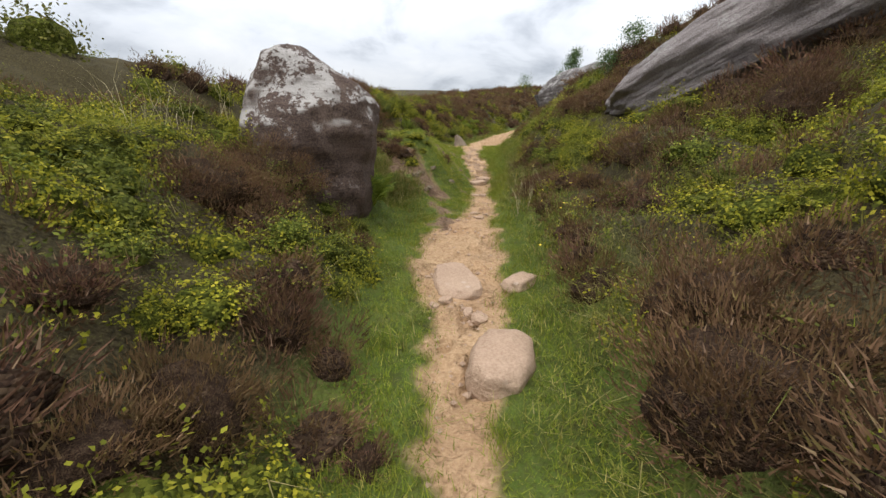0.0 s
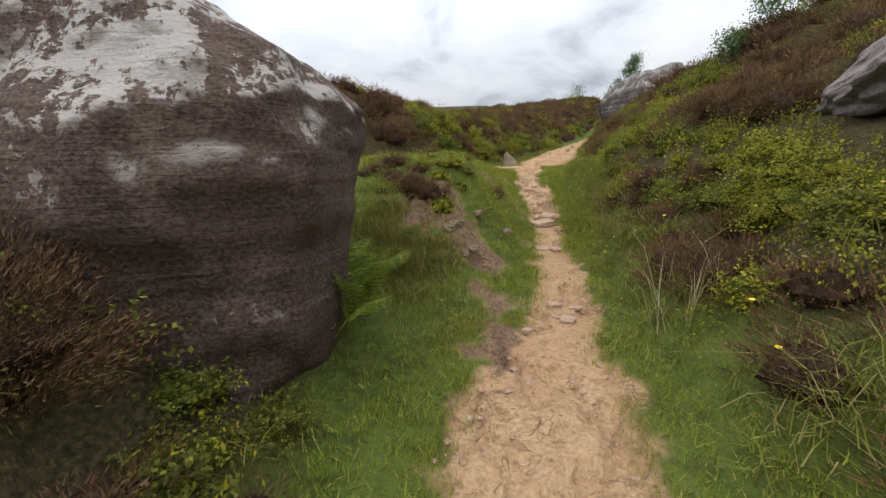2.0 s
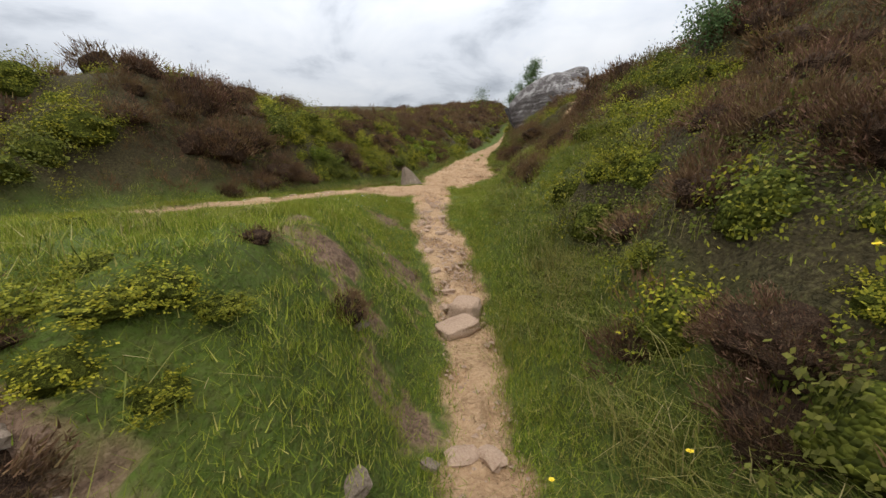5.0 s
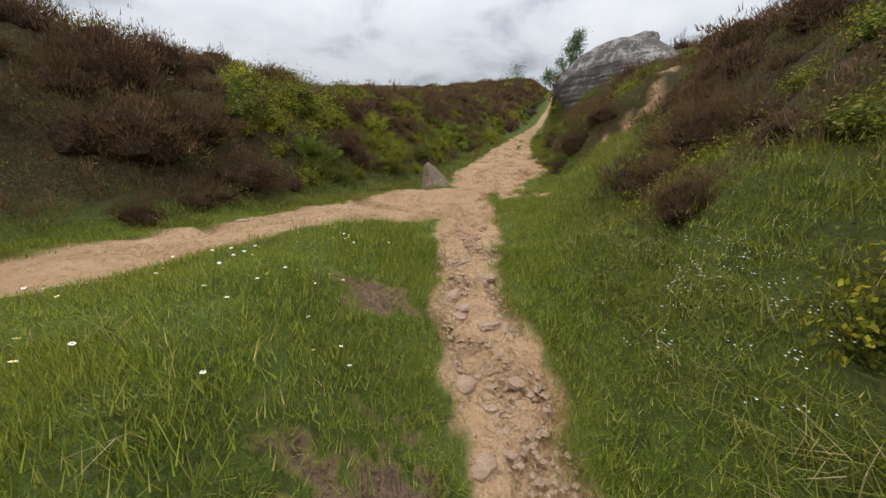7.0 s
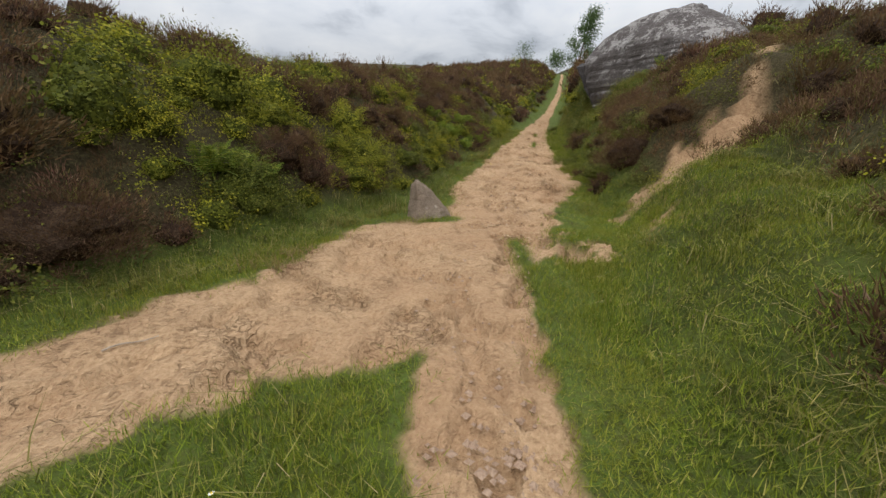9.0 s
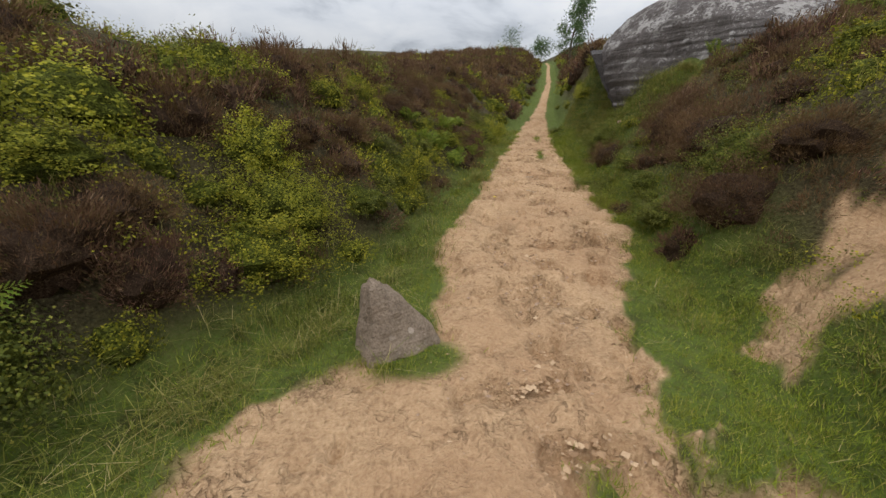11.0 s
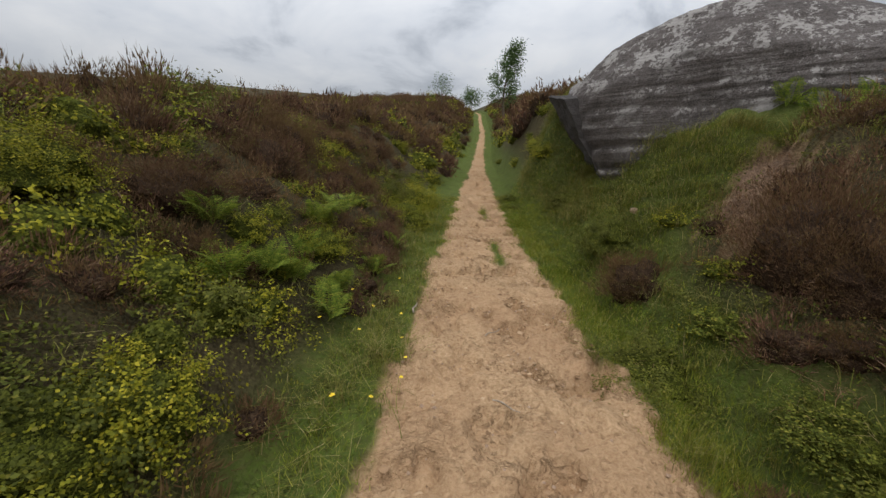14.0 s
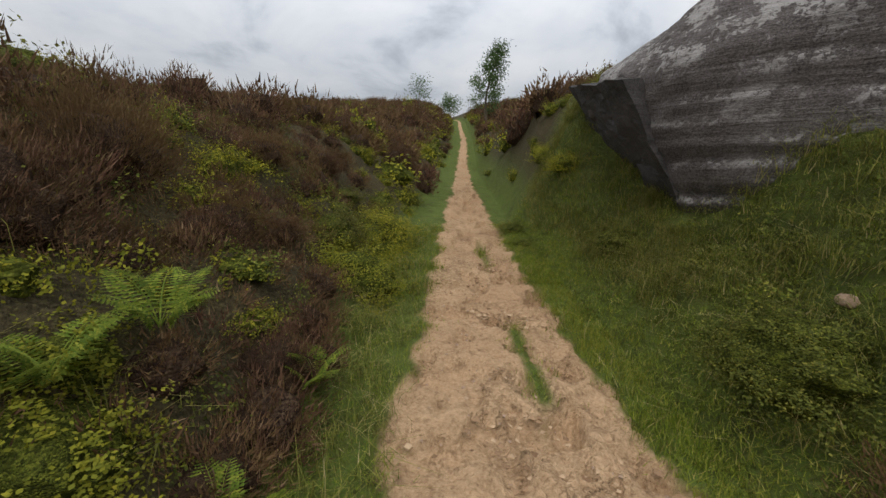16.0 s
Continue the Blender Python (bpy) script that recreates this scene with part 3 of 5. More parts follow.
rock("step_stone", pose(1.05, 10.25, lay(1.05, 10.25) + 0.02, 0, 0, 60), (0.19, 0.16, 0.12), M_PATHSTONE, 15, "rounded stone embedded in the path above the slab", 4, 0.15, 0.4, None, "stone")


def peak(p):
    k = max(0.34, 1 - 0.34 * (p.z + 1)) if p.z > -1 else 1
    return Vector((p.x * k - 0.22 * max(0.0, p.z), p.y * k, p.z * (1.05 - 0.2 * p.x)))


rock("pointed_stone", pose(0.78, 17.72, lay(0.78, 17.72) + 0.08, -8, 0, 25), (0.42, 0.3, 0.4), M_GREYSTONE, 17, "pointed grey gritstone standing in turf at the path edge", 5, 0.12, 0.35, peak, "stone")
rng = random.Random(4)
for k in range(26):
    y = rng.choice([2.95, 3.0, 3.2, 10.1, 10.5, 10.9, 11.2, 11.6, 12.0, 12.4, 12.8, 13.2, 8.2, 7.2, 6.4, 5.9]) + rng.uniform(-0.2, 0.2)
    a, b = float(table(y, BED_Y, BED_L)), float(table(y, BED_Y, BED_R))
    x = rng.uniform(a + 0.06, b - 0.06)
    s = rng.uniform(0.025, 0.07)
    rock("rubble_stone", pose(x, y, lay(x, y) + s * 0.15, rng.uniform(-15, 15), rng.uniform(-15, 15), rng.uniform(0, 360)), (s * rng.uniform(1, 1.6), s, s * 0.6), M_PATHSTONE, 30 + k,
         "small angular sandstone lying loose on the path", 2, 0.2, 0.5, None, "stone", "loose stones on the path")
rock("pale_stone", pose(-1.5, 13.8, lay(-1.5, 13.8) + 0.01, 0, 0, 30), (0.07, 0.04, 0.025), M_PATHSTONE, 71, "pale flat pebble at the edge of the side track", 3, 0.15, 0.5, None, "stone")
for x, y, s in ((-0.62, 7.35, 0.035), (-0.55, 7.2, 0.025), (-0.7, 7.15, 0.03), (-0.35, 7.2, 0.025), (-0.5, 7.4, 0.02), (-0.42, 7.12, 0.05), (-0.25, 7.0, 0.05), (-0.5, 7.0, 0.06), (-0.2, 7.5, 0.055), (-0.7, 7.5, 0.04), (-0.3, 6.85, 0.045), (0.5, 8.3, 0.04), (0.15, 7.9, 0.06), (0.1, 8.9, 0.05)):
    rock("rubble_stone", pose(x, y, lay(x, y) + s * 0.2, 10, -8, x * 300), (s * 1.3, s, s * 0.65), M_GREYSTONE, 80 + int(s * 1000), "grey broken stone in the worn red soil", 2, 0.3, 0.7, None, "stone", "stones in the worn soil")

# ---- plants ----
M_HEATHER = leaf_material("heather_sprigs", (0.0, (0.059, 0.029, 0.021)), (0.45, (0.134, 0.067, 0.045)), (0.78, (0.204, 0.110, 0.073)), (0.92, (0.162, 0.128, 0.039)), (1.0, (0.352, 0.225, 0.165)),
                          patch_scale=1.6, patch=(0.085, 0.055, 0.022), amount=0.4, rough=0.85, glow=0.12, other=(0.148, 0.098, 0.036))
M_BILBERRY = leaf_material("bilberry_leaves", (0.0, (0.070, 0.078, 0.009)), (0.4, (0.176, 0.180, 0.017)), (0.78, (0.342, 0.318, 0.025)), (1.0, (0.544, 0.456, 0.048)),
                           rough=0.45, glow=0.35, other=(0.191, 0.199, 0.025))
M_DARKBERRY = leaf_material("dark_bilberry_leaves", (0.0, (0.046, 0.061, 0.011)), (0.5, (0.109, 0.134, 0.021)), (0.85, (0.192, 0.211, 0.031)), (1.0, (0.334, 0.306, 0.054)),
                            rough=0.45, glow=0.3, other=(0.100, 0.088, 0.023))
M_GRASS = leaf_material("grass_blades", (0.0, (0.052, 0.080, 0.008)), (0.4, (0.143, 0.196, 0.017)), (0.8, (0.275, 0.310, 0.032)), (1.0, (0.474, 0.377, 0.134)),
                        patch_scale=1.1, patch=(0.238, 0.226, 0.033), amount=0.4, rough=0.5, glow=0.3, other=(0.180, 0.201, 0.025))
M_LONGGRASS = leaf_material("long_grass", (0.0, (0.06, 0.075, 0.014)), (0.45, (0.145, 0.17, 0.026)), (0.8, (0.26, 0.25, 0.055)), (1.0, (0.44, 0.35, 0.18)),
                            patch_scale=1.3, patch=(0.20, 0.165, 0.05), amount=0.55, rough=0.55, glow=0.3)


def shade_core_material(name, scale, *stops):
    """The crowded inside of a shrub, coloured dark for the shade between its shoots: small cells of their own colour,
    in deep relief.
    """
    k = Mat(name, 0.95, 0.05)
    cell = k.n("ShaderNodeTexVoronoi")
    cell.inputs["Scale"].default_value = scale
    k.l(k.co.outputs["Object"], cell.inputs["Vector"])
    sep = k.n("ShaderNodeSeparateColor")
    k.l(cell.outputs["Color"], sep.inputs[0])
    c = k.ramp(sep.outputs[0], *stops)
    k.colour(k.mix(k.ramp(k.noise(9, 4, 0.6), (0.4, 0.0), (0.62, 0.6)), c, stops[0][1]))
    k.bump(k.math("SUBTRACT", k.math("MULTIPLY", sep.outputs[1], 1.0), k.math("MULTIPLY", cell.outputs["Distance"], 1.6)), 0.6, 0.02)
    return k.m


# dark versions of the foliage colours: the shade inside the shrubs is painted in
M_HEATHCORE = shade_core_material("heather_shade_core", 70, (0.0, (0.022, 0.013, 0.009)), (0.5, (0.059, 0.035, 0.022)), (1.0, (0.103, 0.069, 0.040)))
M_LEAFCORE = shade_core_material("bilberry_shade_core", 55, (0.0, (0.026, 0.031, 0.007)), (0.5, (0.073, 0.084, 0.012)), (1.0, (0.161, 0.169, 0.026)))
M_FERN = leaf_material("fern_fronds", (0.0, (0.10, 0.155, 0.024)), (0.6, (0.20, 0.26, 0.034)), (1.0, (0.38, 0.38, 0.06)), rough=0.5, glow=0.4)
M_TWIG = Mat("twigs", 0.9)
M_TWIG.colour(M_TWIG.ramp(M_TWIG.noise(30), (0.3, (0.07, 0.05, 0.035)), (0.7, (0.16, 0.12, 0.085))))
M_TWIG = M_TWIG.m
M_DRY = leaf_material("dead_bracken", (0.0, (0.14, 0.07, 0.04)), (0.6, (0.26, 0.15, 0.08)), (1.0, (0.40, 0.28, 0.17)), rough=0.8, glow=0.2)
M_STRAW = leaf_material("straw", (0.0, (0.35, 0.29, 0.16)), (1.0, (0.55, 0.48, 0.3)), rough=0.7, glow=0.2)


def unit(v):
    return v / np.maximum(np.linalg.norm(v, axis=-1, keepdims=True), 1e-9)


def kites(r, base, tip, width):
    """A pointed leaf from each base to each tip: verts of shape (n, 4, 3)."""
    side = unit(np.cross(tip - base, r.normal(size=base.shape)))
    mid = base + (tip - base) * 0.45
    w = np.asarray(width)[:, None] * 0.5
    return np.stack([base, mid - side * w, tip, mid + side * w], 1)


def thorns(r, base, tip, width):
    """A three-cornered needle from each base to each tip: verts of shape (n, 3, 3)."""
    side = unit(np.cross(tip - base, r.normal(size=base.shape))) * np.asarray(width)[:, None] * 0.5
    return np.stack([base - side, base + side, tip], 1)


def sprays(g, m, flare=0.1):
    """Ways and lengths of the sprays that make up a rounded shrub of radius 1."""
    up, a = g.uniform(-0.35, 1.0, m), g.uniform(0, 6.283, m)
    flat = np.sqrt(1 - up * up)
    way = np.stack([np.cos(a) * flat, np.sin(a) * flat, up], -1)
    off = g.uniform(-50, 50, 3)
    lump = np.array([noise.noise(Vector(w * 1.7 + off)) for w in way])
    return way, 0.88 + 0.3 * lump + flare * g.normal(size=m)


def heather_template(g, radius, length, width, dense=0.9):
    """A heather shrub, scaled to radius 1: feathery upright shoots in tufts over a dome."""
    shoots = int(dense * 7.5 * radius * radius / (0.5 * length * width))
    m = int(30 + 220 * radius)
    way, far = sprays(g, m)
    k = g.integers(0, m, shoots)
    b = way[k] * (far[k] * g.uniform(0.6, 1.0, shoots))[:, None] + g.normal(size=(shoots, 3)) * 0.07
    d = unit(way[k] * 0.7 + np.array([0, 0, 0.65]) + g.normal(size=(shoots, 3)) * 0.3)
    return thorns(g, b, b + d * g.uniform(0.6, 1.35, shoots)[:, None] * length / radius, g.uniform(0.7, 1.3, shoots) * width / radius)


def bilberry_template(g, radius, length, width, dense=0.9):
    """A bilberry shrub, scaled to radius 1: small leaves turned outwards, in tufts over a dome."""
    leaves = int(dense * 7.5 * radius * radius / (0.5 * length * width))
    m = int(40 + 300 * radius)
    way, far = sprays(g, m, 0.11)
    k = g.integers(0, m, leaves)
    b = way[k] * (far[k] * g.uniform(0.62, 1.06, leaves))[:, None] + g.normal(size=(leaves, 3)) * 0.05
    n = unit(way[k] + np.array([0, 0, 0.4]) + g.normal(size=(leaves, 3)) * 0.5)
    d = unit(unit(np.cross(n, g.normal(size=(leaves, 3)))) + 0.4 * n)
    side = unit(np.cross(n, d)) * (g.uniform(0.35, 0.6, leaves) * width / radius)[:, None]
    tip = b + d * (g.uniform(0.7, 1.2, leaves) * length / radius)[:, None]
    mid = b + (tip - b) * 0.5
    return np.stack([b, mid - side, tip, mid + side], 1)


def core_template(g, cuts=2):
    """The filler inside a shrub that darkens the gaps in its leaves: a ragged dome."""
    bm = bmesh.new()
    bmesh.ops.create_icosphere(bm, subdivisions=cuts, radius=0.6)
    off = Vector(g.uniform(-50, 50, 3))
    for v in bm.verts:
        v.co *= 1 + 0.4 * noise.noise(v.co * 3.2 + off)
    q = np.array([[tuple(v.co) for v in f.verts] for f in bm.faces if f.calc_center_median().z > -0.4])
    bm.free()
    return q


def blade_template(r, blades=26, length=0.058, width=0.0042, spread=0.06):
    a = r.uniform(0, 6.283, blades)
    root = np.stack([r.normal(size=blades) * spread, r.normal(size=blades) * spread, a * 0], -1)
    lean = r.uniform(0.05, 1.1, blades)[:, None]
    tip = root + (np.stack([np.cos(a), np.sin(a), a * 0], -1) * lean + np.array([0, 0, 1.0])) * r.uniform(0.5, 1.15, blades)[:, None] * length
    side = np.stack([-np.sin(a), np.cos(a), a * 0], -1) * width * 0.5
    return np.stack([root - side, root + side, tip], 1)


def grass_template(r, blades=13, length=0.1, width=0.0045, spread=0.055, droop=0.6):
    a = r.uniform(0, 6.283, blades)
    root = np.stack([r.normal(size=blades) * spread, r.normal(size=blades) * spread, a * 0], -1)
    out = np.stack([np.cos(a), np.sin(a), a * 0], -1)
    ln = r.uniform(0.55, 1.1, blades)[:, None] * length
    lean = r.uniform(0.05, 0.6, blades)[:, None]
    mid = root + (out * lean + np.array([0, 0, 1.0])) * ln * 0.55
    tip = mid + (out * (lean + droop * r.uniform(0.3, 1.6, blades)[:, None]) + np.array([0, 0, 0.6])) * ln * 0.5
    side = np.stack([-np.sin(a), np.cos(a), a * 0], -1) * width * 0.5
    low = np.stack([root - side, root + side, mid + side * 0.85, mid - side * 0.85], 1)
    high = np.stack([mid - side * 0.85, mid + side * 0.85, tip + side * 0.12, tip - side * 0.12], 1)
    return np.concatenate([low, high], 1).reshape(-1, 4, 3)


def spread(r, templates, x, y, z, wide, high, mat, name, label, category, tone=None):
    """One mesh of many small plants standing at x, y, z."""
    out, tones = [], []
    kind = r.integers(0, len(templates), len(x))
    yaw = r.uniform(0, 6.283, len(x))
    tx, ty = r.normal(size=len(x)) * 0.12, r.normal(size=len(x)) * 0.12
    for k, t in enumerate(templates):
        s = kind == k
        if not s.any():
            continue
        c, n = np.cos(yaw[s])[:, None, None], np.sin(yaw[s])[:, None, None]
        W, H = wide[s][:, None, None], high[s][:, None, None]
        px, py, pz = t[None, :, :, 0], t[None, :, :, 1], t[None, :, :, 2]
        Z = pz * H
        X = (px * c - py * n) * W + Z * tx[s][:, None, None] + x[s][:, None, None]
        Y = (px * n + py * c) * W + Z * ty[s][:, None, None] + y[s][:, None, None]
        out.append(np.stack([X, Y, Z + z[s][:, None, None]], -1).reshape(-1, 3))
        if tone is not None:
            tones.append(np.repeat(tone[s], t.shape[0] * t.shape[1]))
    v = np.concatenate(out)
    me = mesh_from(name, v, np.arange(len(v), dtype=np.int32), templates[0].shape[1], mat, False)
    if tones:
        me.attributes.new("tone", "FLOAT", "POINT").data.foreach_set("value", np.concatenate(tones).astype(np.float32))
    return tagged(new(name, me), label, category, kind="stuff")


def foot_distance(x, y):
    """Metres up the left and the right bank from their feet; negative on the level."""
    return table(y, FOOT_L_Y, FOOT_L) - x, x - table(y, FOOT_R_Y, FOOT_R)


def sample(r, n, y0, y1, reach, power=1.0):
    """Points beside the walk, thinning out away from it."""
    y = r.uniform(y0, y1, n)
    c = 0.5 * (table(y, BED_Y, BED_L) + table(y, BED_Y, BED_R))
    u = r.uniform(-1, 1, n)
    x = c + np.sign(u) * np.abs(u) ** power * reach
    return x, y


FERNS = ((-1.70, 5.83, 1.0, 8), (-1.34, 6.05, 1.0, 8), (-1.3, 16.85, 1.3, 9), (-1.55, 16.55, 1.1, 7), (-0.9, 5.02, 1.25, 9), (-1.05, 6.05, 0.9, 7), (1.95, 24.3, 0.85, 7), (1.9, 23.1, 0.75, 7), (2.3, 23.65, 0.7, 6), (2.62, 24.5, 0.75, 6),
         (1.85, 22.75, 0.8, 7), (1.72, 23.9, 0.85, 8), (1.6, 23.4, 0.8, 7), (6.9, 22.6, 1.0, 7), (7.3, 22.4, 1.0, 7), (1.35, 22.95, 0.8, 9), (1.12, 22.62, 0.85, 9), (1.55, 23.05, 0.7, 8), (0.95, 23.0, 0.8, 8), (6.95, 23.0, 0.8, 6))
ROCKS = ((-1.72, 5.1, 0.8, 0.92), (3.2, 6.2, 0.75, 0.7), (4.0, 5.4, 0.9, 0.8), (7.9, 24.0, 1.25, 2.3), (0.78, 17.72, 0.3, 0.2), (0.12, 3.55, 0.22, 0.42), (0.37, 2.16, 0.2, 0.34), (0.72, 3.38, 0.14, 0.18)) + tuple((a, b, 0.1, 0.1) for a, b, c, d in FERNS)
# shrubs that stand out one by one: x, y, radius, from the start of the walk to its end
HEATHER_A = [(-1.06, 0.92, 0.27), (1.12, 1.23, 0.53), (-1.0, 1.27, 0.36), (1.42, 1.29, 0.29), (-1.48, 1.4, 0.24), (-0.34, 1.41, 0.18), (1.38, 1.77, 0.51), (-0.95, 2.0, 0.31), (-1.87, 3.05, 0.58), (1.7, 3.44, 0.23),
             (-1.74, 3.83, 0.57), (3.42, 3.96, 0.63), (2.1, 4.8, 0.3), (1.62, 5.0, 0.29), (1.65, 5.71, 0.48), (1.47, 6.14, 0.37), (1.94, 6.26, 0.23), (2.05, 7.11, 0.23), (2.79, 7.15, 0.46), (-0.76, 7.42, 0.31),
             (-0.99, 7.48, 0.28), (1.73, 7.57, 0.28), (2.84, 7.7, 0.48), (1.87, 7.72, 0.37), (2.69, 8.07, 0.47), (1.71, 8.36, 0.22), (0.01, 8.9, 0.2), (2.51, 12.18, 0.34), (3.06, 13.2, 0.54), (3.56, 13.47, 0.69)]
HEATHER_B = [(-2.57, 13.75, 0.34), (-2.95, 14.51, 0.75), (-3.51, 15.03, 0.74), (-2.15, 15.27, 0.75), (-2.82, 15.36, 0.75), (-3.56, 16.2, 0.64), (-1.16, 17.46, 0.46), (-0.85, 17.66, 0.38), (-1.08, 17.89, 0.45), (4.68, 18.51, 0.52),
             (4.28, 18.77, 0.65), (3.98, 19.01, 0.33), (-1.24, 19.13, 0.53), (-1.87, 19.21, 0.72), (-2.82, 19.3, 0.71), (-0.39, 19.77, 0.26), (5.02, 20.09, 0.75), (4.14, 20.65, 0.22), (4.97, 20.89, 0.35), (-0.02, 20.9, 0.51),
             (5.36, 21.05, 0.57), (-0.88, 21.24, 0.65), (5.49, 21.49, 0.75), (0.29, 21.7, 0.29), (-1.0, 21.86, 0.51), (-0.39, 22.2, 0.47), (4.98, 22.69, 0.46), (0.74, 22.75, 0.35)]
HEATHER_C = [(0.61, 23.3, 0.61), (2.35, 23.31, 0.2), (2.19, 23.87, 0.32), (2.4, 24.61, 0.38), (1.1, 24.7, 0.53), (0.42, 24.75, 0.51), (2.56, 25.12, 0.29), (1.87, 25.45, 0.34), (1.95, 25.67, 0.4), (1.13, 25.78, 0.69),
             (2.25, 26.08, 0.4), (2.01, 27.51, 0.47), (2.71, 28.87, 0.49), (3.29, 32.42, 0.75), (4.73, 32.72, 0.75), (3.84, 32.99, 0.75), (5.63, 37.48, 0.75)]
BILBERRY_A = [(-0.55, 1.08, 0.16), (-1.29, 1.57, 0.18), (-1.88, 1.79, 0.27), (2.15, 2.08, 0.27), (-2.44, 2.8, 0.5), (2.97, 3.85, 0.36), (-2.36, 4.26, 0.23), (-1.94, 4.62, 0.25), (-1.39, 4.66, 0.29), (2.04, 5.08, 0.27),
              (2.1, 5.94, 0.45), (2.28, 6.2, 0.48), (2.26, 6.57, 0.27), (2.21, 7.01, 0.2), (-0.59, 7.25, 0.21), (2.03, 7.53, 0.16), (1.92, 8.65, 0.16), (2.5, 9.92, 0.26), (3.27, 10.3, 0.25), (-4.26, 12.92, 0.75),
              (-5.51, 13.62, 0.75), (-2.11, 16.42, 0.44), (-2.1, 17.81, 0.75), (-1.45, 17.9, 0.48), (-1.77, 18.62, 0.75), (-0.41, 19.06, 0.68), (-0.68, 19.4, 0.51), (-1.28, 20.27, 0.49), (-0.87, 20.47, 0.39), (0.65, 20.85, 0.51)]
BILBERRY_B = [(-0.34, 21.36, 0.44), (0.95, 21.49, 0.44), (-0.27, 21.75, 0.21), (-1.7, 22.49, 0.73), (-0.05, 22.66, 0.56), (1.14, 23.2, 0.29), (-0.25, 23.61, 0.46), (1.32, 23.63, 0.21), (0.08, 23.73, 0.31), (1.71, 23.76, 0.44),
              (0.32, 23.83, 0.24), (1.72, 24.07, 0.25), (0.19, 24.51, 0.52), (2.27, 24.81, 0.2), (1.76, 25.85, 0.25), (3.02, 26.26, 0.75), (1.77, 26.72, 0.39), (2.49, 27.12, 0.22), (6.59, 27.68, 0.4), (3.52, 27.97, 0.75),
              (7.18, 29.25, 0.37), (3.66, 31.02, 0.39), (4.28, 33.58, 0.56), (7.01, 39.17, 0.75)]
DARKBERRY_A = [(-1.2, 4.02, 0.28), (-1.65, 3.72, 0.36), (-1.02, 4.38, 0.2), (-1.15, 2.75, 0.27), (-1.03, 3.17, 0.33), (2.27, 3.22, 0.35), (1.94, 6.87, 0.27), (-1.42, 16.83, 0.69), (4.75, 19.18, 0.75), (0.34, 19.66, 0.44), (4.29, 19.82, 0.53), (0.53, 20.23, 0.25), (4.56, 20.7, 0.42),
               (0.72, 21.3, 0.51), (0.3, 21.3, 0.47), (4.85, 21.64, 0.33), (4.54, 21.87, 0.68), (1.13, 22.26, 0.32), (5.3, 23.53, 0.59), (1.88, 24.77, 0.16), (6.05, 25.77, 0.5), (2.83, 26.97, 0.5), (5.86, 27.65, 0.28),
               (6.05, 28.31, 0.33), (3.49, 28.38, 0.71), (3.04, 28.74, 0.48), (3.67, 29.42, 0.43)]
SCARP = [(-0.62, 7.88, 0.2), (-0.94, 7.76, 0.2), (-0.43, 7.74, 0.15), (-0.66, 7.69, 0.16), (-1.27, 7.92, 0.24), (-0.36, 8.07, 0.16), (-1.03, 7.45, 0.16), (-1.24, 7.64, 0.2), (-0.91, 7.95, 0.22), (-0.51, 7.98, 0.18), (-1.45, 7.83, 0.22), (-0.8, 8.15, 0.2)]
SHRUBS = [(("bilberry", "heather")[k % 3 == 1], *p) for k, p in enumerate(SCARP)] + [("heather", *p) for p in HEATHER_A + HEATHER_B + HEATHER_C] + [("bilberry", *p) for p in BILBERRY_A + BILBERRY_B] + [("darkberry", *p) for p in DARKBERRY_A]
HEATHER_AT = [p[1:3] for p in SHRUBS if p[0] == "heather"]
BILBERRY_AT = [p[1:3] for p in SHRUBS if p[0] != "heather"]


def clear_of_rocks(x, y):
    ok = np.ones(len(x), bool)
    for cx, cy, rx, ry in ROCKS:
        ok &= np.hypot((x - cx) / rx, (y - cy) / ry) > 1
    return ok


def near_any(x, y, places, reach):
    best = np.zeros(len(x))
    for cx, cy in places:
        best = np.maximum(best, np.exp(-((x - cx) ** 2 + (y - cy) ** 2) / reach ** 2))
    return best


